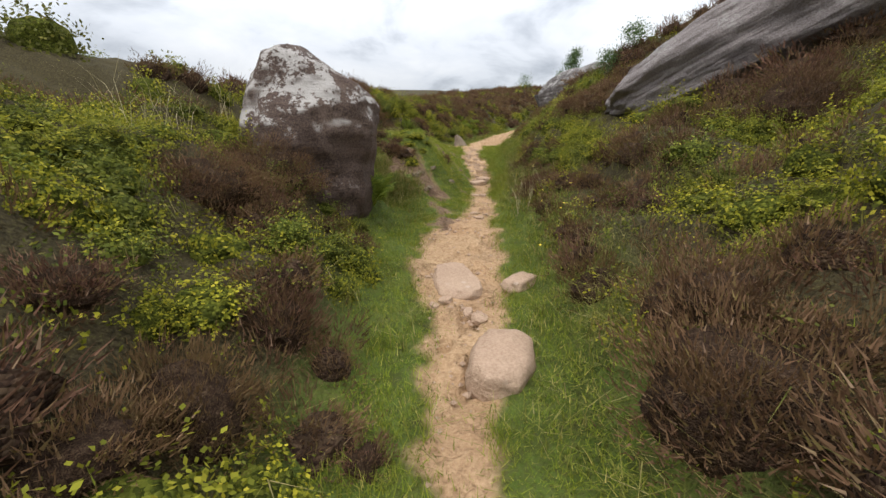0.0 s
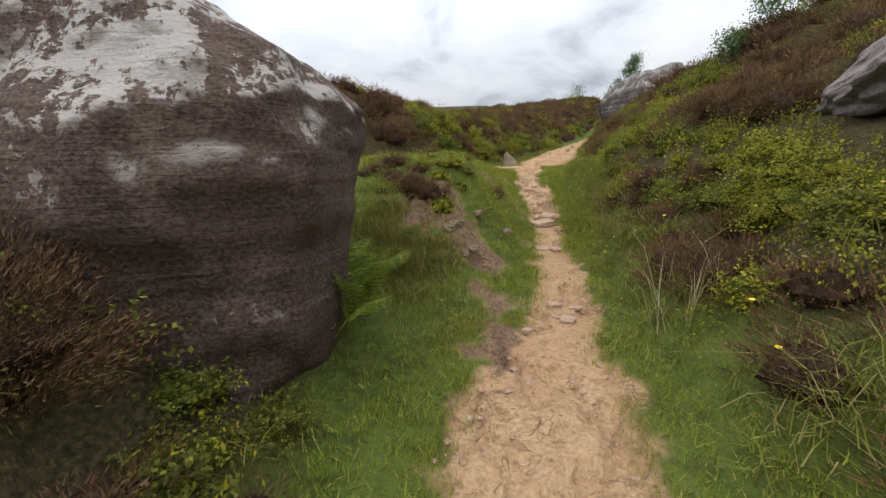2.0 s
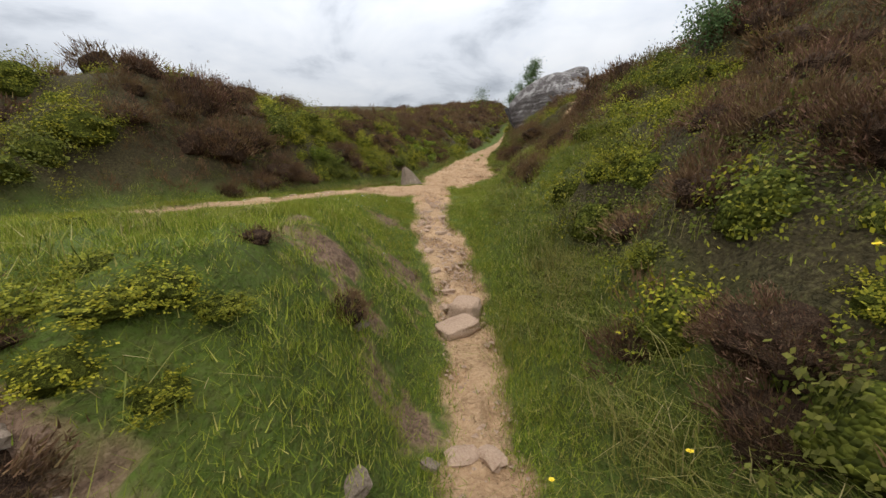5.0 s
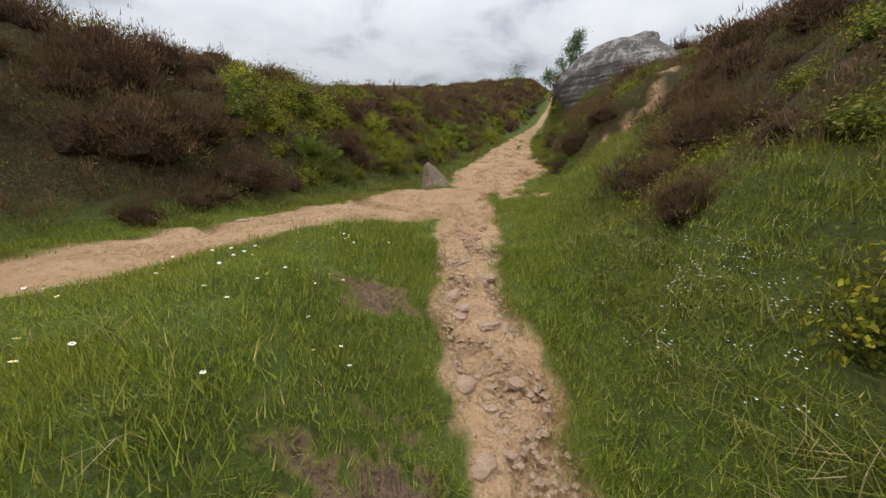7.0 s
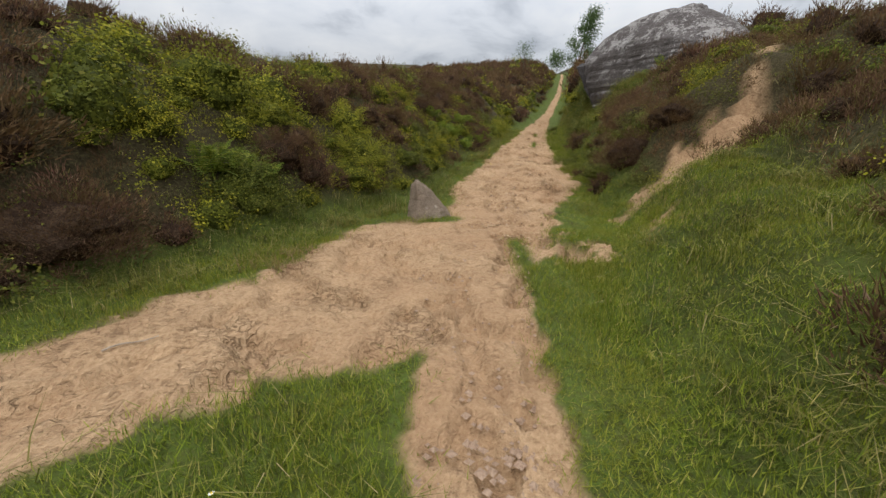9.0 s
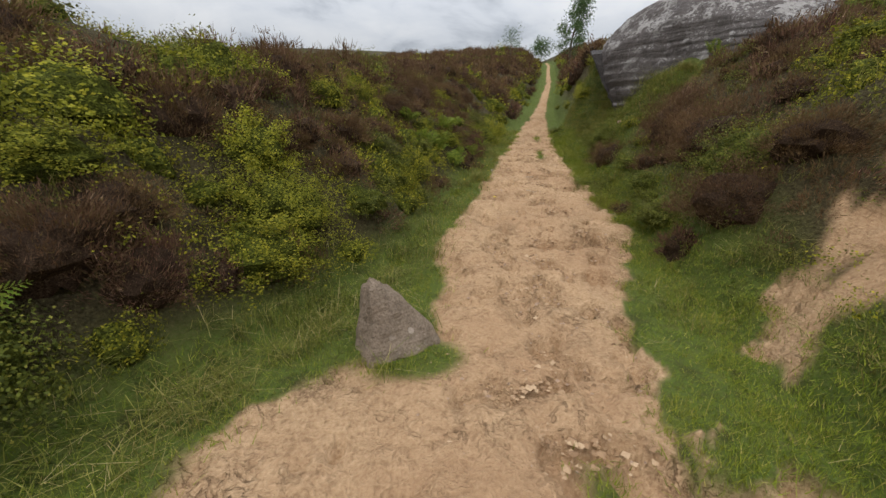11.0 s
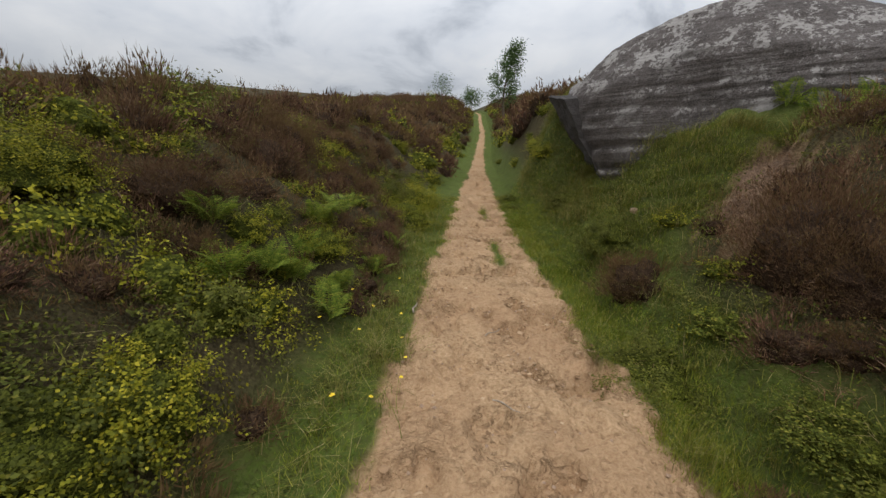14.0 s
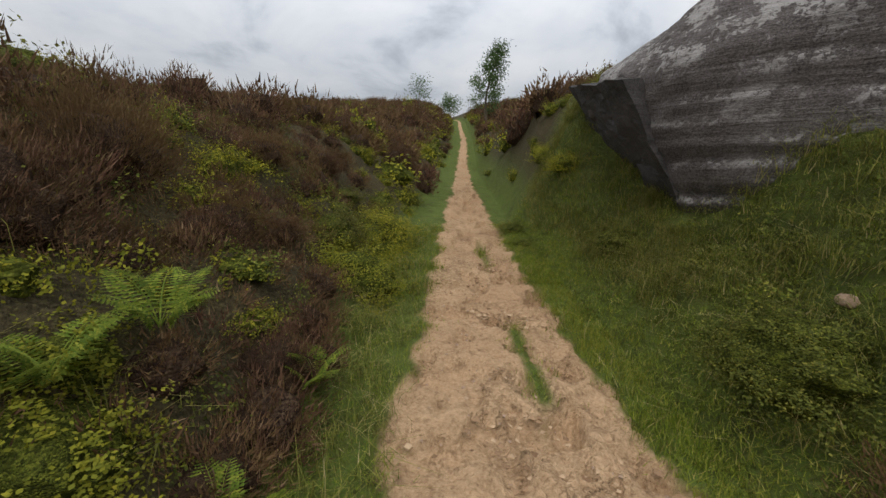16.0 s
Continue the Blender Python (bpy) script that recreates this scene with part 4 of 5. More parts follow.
def cover(r, x, y):
    """What grows at each point: 0 nothing, 1 heather, 2 bilberry, 3 long grass, 4 turf."""
    dl, dr = foot_distance(x, y)
    d = np.maximum(dl, dr)
    right = dr > dl
    n1 = fbm(x * 0.75, y * 0.75, 51)
    n2 = fbm(x * 1.35 + 7, y * 1.35, 61)
    pick = r.uniform(0, 1, len(x))
    got = np.where(d > 0.05 + 0.35 * n2, 1, 4)
    wx, wy = x + 0.25 * fbm(x * 2.1, y * 2.1, 15), y + 0.25 * fbm(x * 2.1, y * 2.1, 16)
    own = cushion_kind(wx, wy, 0.78, 91)
    bil = n2 - 0.51 - 0.13 * smooth(13, 15, y) * smooth(0.8, 1.9, d) + 0.05 * smooth(6, 3, y) - 0.1 * right * smooth(4.5, 6, y) * smooth(13, 11, y) + 0.42 * (own - 0.5) + 0.07 * smooth(1.4, 0.3, d) + 0.08 * (pick - 0.5) + 0.3 * near_any(x, y, BILBERRY_AT, 0.55) - 0.34 * near_any(x, y, HEATHER_AT, 0.6)
    got = np.where((got == 1) & (bil > 0), 2, got)
    # grass runs up the right bank in places
    grassy = grassy_bank(x, y)
    grassy = grassy + (~right) * 0.7 * smooth(0.45, 0.1, d)
    grassy = grassy - near_any(x, y, HEATHER_AT, 0.5)
    other = r.uniform(0, 1, len(x))
    got = np.where((got != 4) & (other < grassy * (0.45 + 0.9 * n1)), 3, got)
    got = np.where((got != 4) & (got != 3) & (other > 0.95), 3, got)
    got = np.where((got == 4) & (other < 0.07), 3, got)
    got = np.where((got == 3) & right & (y > 10.5) & (y < 17.5) & (d < 1.5) & (pick < 0.75), 4, got)
    got = np.where((got == 4) & ~right & (y > 13.5) & (d > -0.45) & (pick < 0.3 + 0.5 * n1), 3, got)
    # the worn scarp of the meadow carries low shrubs
    scarp = (x < -0.3) & (y > 6.6) & (y < 9.8) & (x > -2.6)
    got = np.where(scarp & (n2 > 0.41) & (got == 4), np.where(pick < 0.5, 2, np.where(pick < 0.8, 1, 4)), got)
    got = np.where((got == 2) & (y < 0.7) & (d < 0.9), 1, got)
    e = earth_amount(x, y)
    return np.where((e > 0.15 + 0.6 * pick) | ~clear_of_rocks(x, y), 0, got)


def on_the_banks(x, y):
    """The faces and brows of the banks, without the moor hidden behind them."""
    dl, dr = foot_distance(x, y)
    return (dl < np.where(y < 11, 9.0, 4.4)) & (dr < np.where(y < 20, 7.5, 5.5))


def scatter(g, x, y, gap):
    """Those of the points that keep a gap between them."""
    taken, keep = {}, []
    for k in g.permutation(len(x)):
        i, j = int(x[k] // gap), int(y[k] // gap)
        if all((x[k] - px) ** 2 + (y[k] - py) ** 2 > gap * gap for a in (-1, 0, 1) for b in (-1, 0, 1) for px, py in taken.get((i + a, j + b), ())):
            taken.setdefault((i, j), []).append((x[k], y[k]))
            keep.append(k)
    return np.array(sorted(keep))


def beside_shrubs(x, y):
    """True where no single shrub stands."""
    ok = np.ones(len(x), bool)
    for _, cx, cy, rad in SHRUBS:
        ok &= np.hypot(x - cx, y - cy) > 0.8 * rad
    return ok


r = np.random.default_rng(7)
heather_fine = [heather_template(r, 0.27, 0.05, 0.0075, 0.36) for _ in range(5)]
heather_mid = [heather_template(r, 0.42, 0.085, 0.014, 0.4) for _ in range(5)]
heather_far = [heather_template(r, 0.7, 0.15, 0.042, 0.42) for _ in range(5)]
bilberry_fine = [bilberry_template(r, 0.27, 0.024, 0.0165, 0.32) for _ in range(5)]
bilberry_mid = [bilberry_template(r, 0.42, 0.045, 0.03, 0.34) for _ in range(5)]
bilberry_far = [bilberry_template(r, 0.7, 0.11, 0.075, 0.36) for _ in range(5)]
core_kinds = [core_template(r, 2) for _ in range(4)]
turf_kinds = [blade_template(r) for _ in range(7)]
long_kinds = [grass_template(r, 17, 0.23, 0.0042, 0.06, 1.6) for _ in range(6)]


def shrub_cover(x, y, low, high, hk, bk, where):
    """Heather and bilberry shrubs standing at x, y, over dark cores that fill their shaded gaps."""
    got = cover(r, x, y)
    s = ((got == 1) | (got == 2)) & (track_edge(x, y) > 0.3)
    x, y, got = x[s], y[s], got[s]
    wide = r.uniform(low, high, len(x))
    wide = np.minimum(wide, 0.16 + 0.7 * np.maximum(0.0, np.maximum(*foot_distance(x, y))))
    wide = np.where((x < -0.2) & (x > -3.0) & (y > 6.4) & (y < 10.2), np.clip(wide, 0.16, 0.26), wide)
    tall = wide * r.uniform(0.55, 1.15, len(x))
    tall = np.where((x < -0.2) & (x > -3.0) & (y > 6.4) & (y < 10.2), 0.7 * tall, tall)
    z = land(x, y) - 0.15 * wide
    tone = r.uniform(0, 1, len(x)) ** 1.3
    for s, mat, what in ((got == 1, M_HEATHCORE, "dark brown core for the shaded gaps inside the heather "), (got == 2, M_LEAFCORE, "dark green core for the shaded gaps inside the bilberry ")):
        spread(r, core_kinds, x[s], y[s], z[s], wide[s], tall[s], mat, "undergrowth", what + where, "undergrowth")
    s = got == 1
    spread(r, hk, x[s], y[s], z[s], wide[s], tall[s], M_HEATHER, "heather", "dark brown woody heather " + where, "heather", tone[s])
    s = (got == 2) & (r.uniform(0, 1, len(x)) < 0.62)
    spread(r, bk, x[s], y[s], z[s], wide[s], tall[s], M_BILBERRY, "bilberry", "low yellow-green bilberry " + where, "shrub", tone[s])
    s = (got == 2) & ~s
    spread(r, bk, x[s], y[s], z[s], wide[s], tall[s], M_DARKBERRY, "bilberry", "low dark green bilberry " + where, "shrub", tone[s])


# the heath beside the walk, on its brow and farther off
for count, inner, outer, last, gap, low, high, hk, bk, where in ((20000, 0.0, 3.7, 31.0, 0.36, 0.2, 0.38, heather_fine, bilberry_fine, "covering the banks"),
                                                                 (14000, 3.7, 7.5, 36.0, 0.56, 0.34, 0.58, heather_mid, bilberry_mid, "on the brow of the banks")):
    y = r.uniform(-1.0, last, count)
    x = 0.5 * (table(y, BED_Y, BED_L) + table(y, BED_Y, BED_R)) + r.uniform(inner, outer, count) * r.choice([-1, 1], count)
    s = beside_shrubs(x, y) & on_the_banks(x, y)
    x, y = x[s], y[s]
    s = scatter(r, x, y, gap)
    shrub_cover(x[s], y[s], low, high, hk, bk, where)
x, y = sample(r, 6500, 31, 76, 20, 1.3)
s = beside_shrubs(x, y) & (on_the_banks(x, y) | (y > 45))
x, y = x[s], y[s]
s = scatter(r, x, y, 0.85)
shrub_cover(x[s], y[s], 0.5, 0.95, heather_far, bilberry_far, "on the rising moor")
x, y = sample(r, 5000, -2, 31, 18, 1.0)
s = (np.abs(x - 0.5 * (table(y, BED_Y, BED_L) + table(y, BED_Y, BED_R))) > 7.4) & (track_edge(x, y) > 0.4)
x, y = x[s], y[s]
s = scatter(r, x, y, 1.7)
shrub_cover(x[s], y[s], 0.55, 0.95, heather_mid, bilberry_mid, "on the moor behind the banks")
# low shoots that fill the gaps between the shrubs
low_heath = [heather_template(r, 0.14, 0.035, 0.0055, 0.18) for _ in range(5)]
low_leaves = [bilberry_template(r, 0.14, 0.0155, 0.011, 0.11) for _ in range(5)]
y = r.uniform(-1.0, 29, 19000)
x = 0.5 * (table(y, BED_Y, BED_L) + table(y, BED_Y, BED_R)) + r.uniform(0, 1, len(y)) ** 1.2 * 5.5 * r.choice([-1, 1], len(y))
s = on_the_banks(x, y) & (np.maximum(*foot_distance(x, y)) > 0.05)
x, y = x[s], y[s]
s = scatter(r, x, y, 0.15)
x, y = x[s], y[s]
got = cover(r, x, y)
mixed = r.uniform(0, 1, len(x))
for s, kinds, mat, name, label in (((got == 1) & (mixed < 0.7), low_heath, M_HEATHER, "heather", "young brown heather shoots between the bushes"),
                                   ((got == 2) & (mixed < 0.7), low_leaves, M_BILBERRY, "bilberry", "young yellow-green bilberry shoots between the bushes"),
                                   ((got > 0) & (got < 4) & (mixed > 0.7), low_leaves, M_DARKBERRY, "bilberry", "dark green bilberry shoots between the bushes")):
    n = int(s.sum())
    spread(r, kinds, x[s], y[s], land(x[s], y[s]), r.uniform(0.14, 0.26, n), r.uniform(0.12, 0.3, n), mat, name, label, "undergrowth", r.uniform(0, 1, n))
# rough grass
y = r.uniform(-1.0, 29, 42000)
x = 0.5 * (table(y, BED_Y, BED_L) + table(y, BED_Y, BED_R)) + r.uniform(0, 5.0, len(y)) * r.choice([-1, 1], len(y), p=[0.3, 0.7])
s = cover(r, x, y) == 3
x, y = x[s], y[s]
spread(r, long_kinds, x, y, land(x, y) - 0.02, r.uniform(0.8, 1.3, len(x)), (0.35 + 0.7 * hummock(x, y, 0.5, 99)) * r.uniform(0.8, 1.15, len(x)), M_LONGGRASS, "long_grass", "rough green and straw-coloured moor grass on the banks", "grass")
# soft tussocks below the worn scarp
n = 420
x, y = r.normal(-1.05, 0.4, n), r.normal(6.65, 0.42, n)
s = (earth_amount(x, y) < 0.3) & clear_of_rocks(x, y) & (x < -0.25)
x, y = x[s], y[s]
spread(r, long_kinds, x, y, land(x, y) - 0.02, r.uniform(0.8, 1.2, len(x)), (0.45 + 0.9 * hummock(x, y, 0.42, 98)) * r.uniform(0.8, 1.1, len(x)), M_LONGGRASS, "grass_tussock", "long soft green grass drooping over the worn scarp", "grass")
# turf
x, y = sample(r, 58000, -0.5, 29, 4.6, 1.3)
x, y = np.append(x, r.uniform(-6, 0.5, 13000)), np.append(y, r.uniform(7, 16.5, 13000))
side_y = r.uniform(8, 28, 15000)
x, y = np.append(x, table(side_y, FOOT_R_Y, FOOT_R) + r.uniform(-0.4, 1.9, 15000)), np.append(y, side_y)
got = cover(r, x, y)
s = (got == 4) | ((got == 3) & (r.uniform(0, 1, len(x)) < 0.4) & (np.maximum(*foot_distance(x, y)) < 4.5))
x, y = x[s], y[s]
tall = 0.3 + 1.35 * fbm(x * 1.8, y * 1.8, 81)
spread(r, turf_kinds, x, y, land(x, y) - 0.01, r.uniform(0.8, 1.4, len(x)), tall * r.uniform(0.5, 1.2, len(x)), M_GRASS, "turf", "bright green short grass beside the sandy path", "grass", r.uniform(0, 1, len(x)) ** 2)


# ---- single plants ----
def leaf_mesh(name, quads, mat):
    v = quads.reshape(-1, 3)
    return mesh_from(name, v, np.arange(len(v), dtype=np.int32), 4, mat, False)


def root_at(name, x, y, label, category, group="", sink=0.02, z=None):
    ob = new(name)
    ob.empty_display_size = 0.1
    ob.matrix_world = pose(x, y, (lay(x, y) if z is None else z) - sink)
    return tagged(ob, label, category, group)


LOOKS = {"heather": ("heather_bush", "dark brown twiggy heather bush on the bank", "heather bushes", M_HEATHER),
         "bilberry": ("bilberry_bush", "rounded bilberry bush with fresh yellow-green leaves", "bilberry bushes", M_BILBERRY),
         "darkberry": ("bilberry_bush", "rounded bilberry bush with dark green leaves", "dark bilberry bushes", M_DARKBERRY)}


def single_mesh(name, q, mat):
    v = q.reshape(-1, 3)
    me = mesh_from(name, v, np.arange(len(v), dtype=np.int32), q.shape[1], mat, False)
    me.attributes.new("single", "FLOAT", "POINT").data.foreach_set("value", np.ones(len(v), np.float32))
    return me


SINGLE = {}
RADII = (0.25, 0.42, 0.65)
g = np.random.default_rng(31)
for kind, (name, label, group, mat) in LOOKS.items():
    for near in (True, False):
        for rad in RADII:
            if kind == "heather":
                q = [heather_template(g, rad, *((0.04, 0.0055, 0.62) if near else (0.075, 0.012, 0.5))) for _ in range(2)]
            else:
                q = [bilberry_template(g, rad, *((0.021, 0.0145, 0.72) if near else (0.036, 0.025, 0.45))) for _ in range(2)]
            SINGLE[kind, near, rad] = [single_mesh("foliage", t, mat) for t in q]
# added dark domes that give the single bushes their shaded inside
SHADE_CORES = {m: [mesh_from("brushwood", q.reshape(-1, 3), np.arange(len(q) * 3, dtype=np.int32), 3, m, False) for q in (core_template(g, 3) for _ in range(3))] for m in (M_HEATHCORE, M_LEAFCORE)}


def bush(kind, x, y, rad, k):
    name, label, group, mat = LOOKS[kind]
    near = abs(x - 0.5 * float(table(y, BED_Y, BED_L) + table(y, BED_Y, BED_R))) < 3.6
    ob = root_at(name, x, y, label, "bush", group, 0.2 * rad)
    size = min(RADII, key=lambda v: abs(v - rad))
    tall = rad * (0.62 + 0.09 * (k % 5)) * (0.7 if (kind == "darkberry" and x > 3) or k < len(SCARP) else 1.0)
    for part_name, me in (("brushwood", SHADE_CORES[M_HEATHCORE if kind == "heather" else M_LEAFCORE][k % 3]), ("foliage", SINGLE[kind, near, size][(k // 3) % 2])):
        p = new(part_name, me)
        p.parent = ob
        p.matrix_basis = pose(0, 0, 0, 0, 0, 77 * k) @ Matrix.Diagonal((rad, rad, tall, 1))
    return ob


for k, (kind, bx, by, rad) in enumerate(SHRUBS):
    bush(kind, bx, by, rad, k)
bush("bilberry", -0.5, 18.6, 0.85, 7)


def frond_mesh(g, length):
    """A fern frond arching along +x: a stalk with tapering toothed leaflets on both sides."""
    q = []
    n = 20
    s = np.linspace(0.0, 1.0, n + 1)
    line = np.stack([s * length * 0.85, s * 0, 0.75 * length * s - 0.55 * length * s * s], -1)
    for i in range(n):
        a, b = line[i], line[i + 1]
        w = np.array([0, 0.004 * (1 - s[i]) + 0.001, 0])
        q.append([a - w, a + w, b + w, b - w])
        if i < 3:
            continue
        ln = length * 0.30 * math.sin(min(1.0, (1.04 - s[i]) * 1.7) * math.pi / 2) * g.uniform(0.85, 1.1)
        for side in (-1, 1):
            tip = a + np.array([ln * 0.35, side * ln, -0.18 * ln])
            along = tip - a
            across = np.array([1.0, -side * 0.3, 0]) * ln * 0.075
            q.append([a, a + along * 0.35 - across * 0.6, tip, a + along * 0.35 + across])
            for t in (0.3, 0.5, 0.7):
                c = a + along * t
                e = across * (1.5 - t)
                q.append([c, c + e * 0.5 - along * 0.05, c + e * 1.3 + along * 0.08, c + along * 0.13])
                q.append([c, c - e * 0.5 - along * 0.05, c - e * 1.1 + along * 0.08, c + along * 0.13])
    return leaf_mesh("frond", np.array(q), M_FERN)


gf = np.random.default_rng(5)
FRONDS = [frond_mesh(gf, 0.5) for _ in range(4)]


def fern(x, y, size, fronds, seed, z=None):
    g = random.Random(seed)
    ob = root_at("fern", x, y, "bright green fern with arching feathery fronds", "fern", "ferns on the banks", z=z)
    for k in range(fronds):
        f = new("frond", FRONDS[k % 4])
        f.parent = ob
        f.matrix_basis = pose(0, 0, 0, g.uniform(-14, 14), g.uniform(-48, -12), 360 * k / fronds + g.uniform(-20, 20)) @ Matrix.Scale(size * g.uniform(0.8, 1.15), 4)
    return ob


for k, (fx, fy, sz, nf) in enumerate(FERNS):
    fern(fx, fy, sz, nf, k, lay(fx, fy) + 0.06)


def tube(bm, pts, radii, sides=8):
    rings = []
    for i, (p, rad) in enumerate(zip(pts, radii)):
        d = (pts[min(i + 1, len(pts) - 1)] - pts[max(i - 1, 0)]).normalized()
        u = d.orthogonal().normalized()
        w = d.cross(u)
        rings.append([bm.verts.new(p + (u * math.cos(a) + w * math.sin(a)) * rad) for a in (6.2832 * k / sides for k in range(sides))])
    for a, b in zip(rings, rings[1:]):
        for k in range(sides):
            bm.faces.new((a[k], a[(k + 1) % sides], b[(k + 1) % sides], b[k]))


def tree(x, y, z, high, wide, seed, leaves, leaf, lean, label, first=0.2, limbs=16, mat=None):
    g = random.Random(seed)
    n = np.random.default_rng(seed)
    ob = root_at("tree", x, y, label, "tree", z=z, sink=0.05)
    bm = bmesh.new()
    pts = [Vector((lean * high * t * t + 0.03 * high * math.sin(5 * t + seed), 0.02 * high * math.sin(4 * t), high * t)) for t in (k / 10 for k in range(11))]
    tube(bm, pts, [0.022 * high * (1 - 0.9 * k / 10) for k in range(11)])
    part("trunk", bm, M_TWIG, ob, "slender grey-brown trunk")
    clumps = []
    bm = bmesh.new()
    for k in range(limbs):
        t = first + (1 - first) * (k + g.random()) / limbs
        i = min(int(t * 10), 9)
        base = pts[i].lerp(pts[i + 1], t * 10 - i)
        a = k * 2.4 + g.uniform(-0.4, 0.4)
        ln = wide * (0.35 + 0.75 * math.sin(min(1.0, (1.05 - t) / (1 - first) * 1.3) * math.pi / 2)) * g.uniform(0.7, 1.15)
        end = base + Vector((math.cos(a) * ln, math.sin(a) * ln, ln * g.uniform(0.5, 1.0)))
        mid = base.lerp(end, 0.5) + Vector((0, 0, -0.08 * ln))
        tube(bm, [base, mid, end], [0.006 * high * (1.1 - t), 0.004 * high * (1.1 - t), 0.001 * high], 5)
        clumps += [base.lerp(end, g.uniform(0.35, 1.05)) for _ in range(4)]
    part("limbs", bm, M_TWIG, ob)
    c = np.array([tuple(p) for p in clumps])[n.integers(0, len(clumps), leaves)]
    b = c + n.normal(size=(leaves, 3)) * wide * 0.24
    d = unit(n.normal(size=(leaves, 3)))
    part_mesh("crown", leaf_mesh("crown", kites(n, b, b + d * n.uniform(0.7, 1.2, leaves)[:, None] * leaf, n.uniform(0.4, 0.6, leaves) * leaf), mat or M_TREE), None, ob, "loose green leaves with gaps")
    return ob


M_TREE = leaf_material("tree_leaves", (0.0, (0.05, 0.085, 0.03)), (0.6, (0.10, 0.16, 0.055)), (1.0, (0.17, 0.23, 0.09)), rough=0.5, glow=0.3)
tree(15.3, 50.5, None, 5.6, 1.0, 3, 5200, 0.16, 0.1, "slender young birch leaning on the hillside beside the path", 0.16, 22)
tree(4.65, 11.7, None, 0.62, 0.3, 8, 1100, 0.055, 0.05, "small leafy rowan bush on the brow of the bank", 0.15, 16)
tree(5.3, 11.7, None, 0.55, 0.4, 9, 1200, 0.055, -0.05, "small leafy rowan bush on the brow of the bank", 0.15, 16)
tree(26.4, 92.0, None, 3.0, 1.7, 12, 1500, 0.3, 0.0, "round leafy tree on the skyline", 0.25, 16)
tree(10.3, 52.0, None, 2.2, 0.9, 14, 500, 0.14, 0.1, "thin sapling standing out of the heather skyline", 0.3, 10)


# flowers
M_PETAL = Mat("white_petals", 0.6)
M_PETAL.colour(M_PETAL.ramp(M_PETAL.noise(80), (0.3, (0.72, 0.72, 0.7)), (0.7, (0.86, 0.86, 0.84))))
M_PETAL = M_PETAL.m
M_YELLOW = Mat("yellow_petals", 0.45)
M_YELLOW.colour(M_YELLOW.ramp(M_YELLOW.noise(80), (0.3, (0.75, 0.5, 0.02)), (0.7, (0.85, 0.65, 0.04))))
M_YELLOW = M_YELLOW.m


def disc_of_petals(count, length, width, lift):
    q = []
    for k in range(count):
        a = 6.2832 * k / count
        o, s = np.array([math.cos(a), math.sin(a), lift]), np.array([-math.sin(a), math.cos(a), 0])
        q.append([o * 0.2 * length, o * 0.6 * length - s * width, o * length, o * 0.6 * length + s * width])
    return np.array(q)


def flower(name, label, petals, centre, stem_high, group):
    ob = new(name)
    tagged(ob, label, "flower", group)
    g = np.random.default_rng(2)
    part_mesh("stem", leaf_mesh("stem", kites(g, np.zeros((2, 3)), np.array([[0, 0, stem_high]] * 2), np.full(2, 0.004)), M_GRASS), None, ob)
    p = part_mesh("petals", petals, None, ob)
    p.location = (0, 0, stem_high)
    bm = bmesh.new()
    bmesh.ops.create_icosphere(bm, subdivisions=1, radius=centre)
    c = part("centre", bm, M_YELLOW, ob, "yellow centre")
    c.location = (0, 0, stem_high)
    return ob


daisy = flower("daisy", "small white daisy open in the short turf", leaf_mesh("petals", disc_of_petals(9, 0.012, 0.0035, 0.12), M_PETAL), 0.005, 0.11, "daisies in the turf")
cup = flower("buttercup", "small yellow buttercup in the grass", leaf_mesh("petals", disc_of_petals(5, 0.016, 0.009, 0.35), M_YELLOW), 0.005, 0.2, "buttercups in the grass")
g = random.Random(11)
spots = []
while len(spots) < 52:
    cx, cy, sp = g.choice([(-0.35, 11.35, 0.2), (-0.3, 11.7, 0.28), (-0.8, 11.8, 0.35), (-0.1, 12.9, 0.3), (-0.75, 12.2, 0.5), (-0.4, 13.2, 0.4), (-0.9, 10.6, 0.6), (-0.3, 10.9, 0.4)])
    fx, fy = g.gauss(cx, sp), g.gauss(cy, sp)
    if earth_amount(np.array([fx]), np.array([fy]))[0] < 0.1 and fx < 0.55:
        spots.append((fx, fy))
for k, (fx, fy) in enumerate(spots):
    m = pose(fx, fy, lay(fx, fy), g.uniform(-20, 20), g.uniform(-20, 20), g.uniform(0, 360))
    if k == 0:
        daisy.matrix_world = m
    else:
        copy_thing(daisy, m)
spots = [(2.45 + g.gauss(0, 0.15), 23.0 + g.gauss(0, 0.5)) for _ in range(9)] + [(2.0 + g.gauss(0, 0.12), 21.9 + g.gauss(0, 0.5)) for _ in range(6)] + \
        [(1.5 + g.gauss(0, 0.2), 7.3 + g.gauss(0, 0.5)) for _ in range(12)] + [(1.3 + g.gauss(0, 0.2), 4.3 + g.gauss(0, 0.5)) for _ in range(7)]
for k, (fx, fy) in enumerate(spots):
    m = pose(fx, fy, lay(fx, fy), g.uniform(-15, 15), g.uniform(-15, 15), g.uniform(0, 360))
    if k == 0:
        cup.matrix_world = m
    else:
        copy_thing(cup, m)
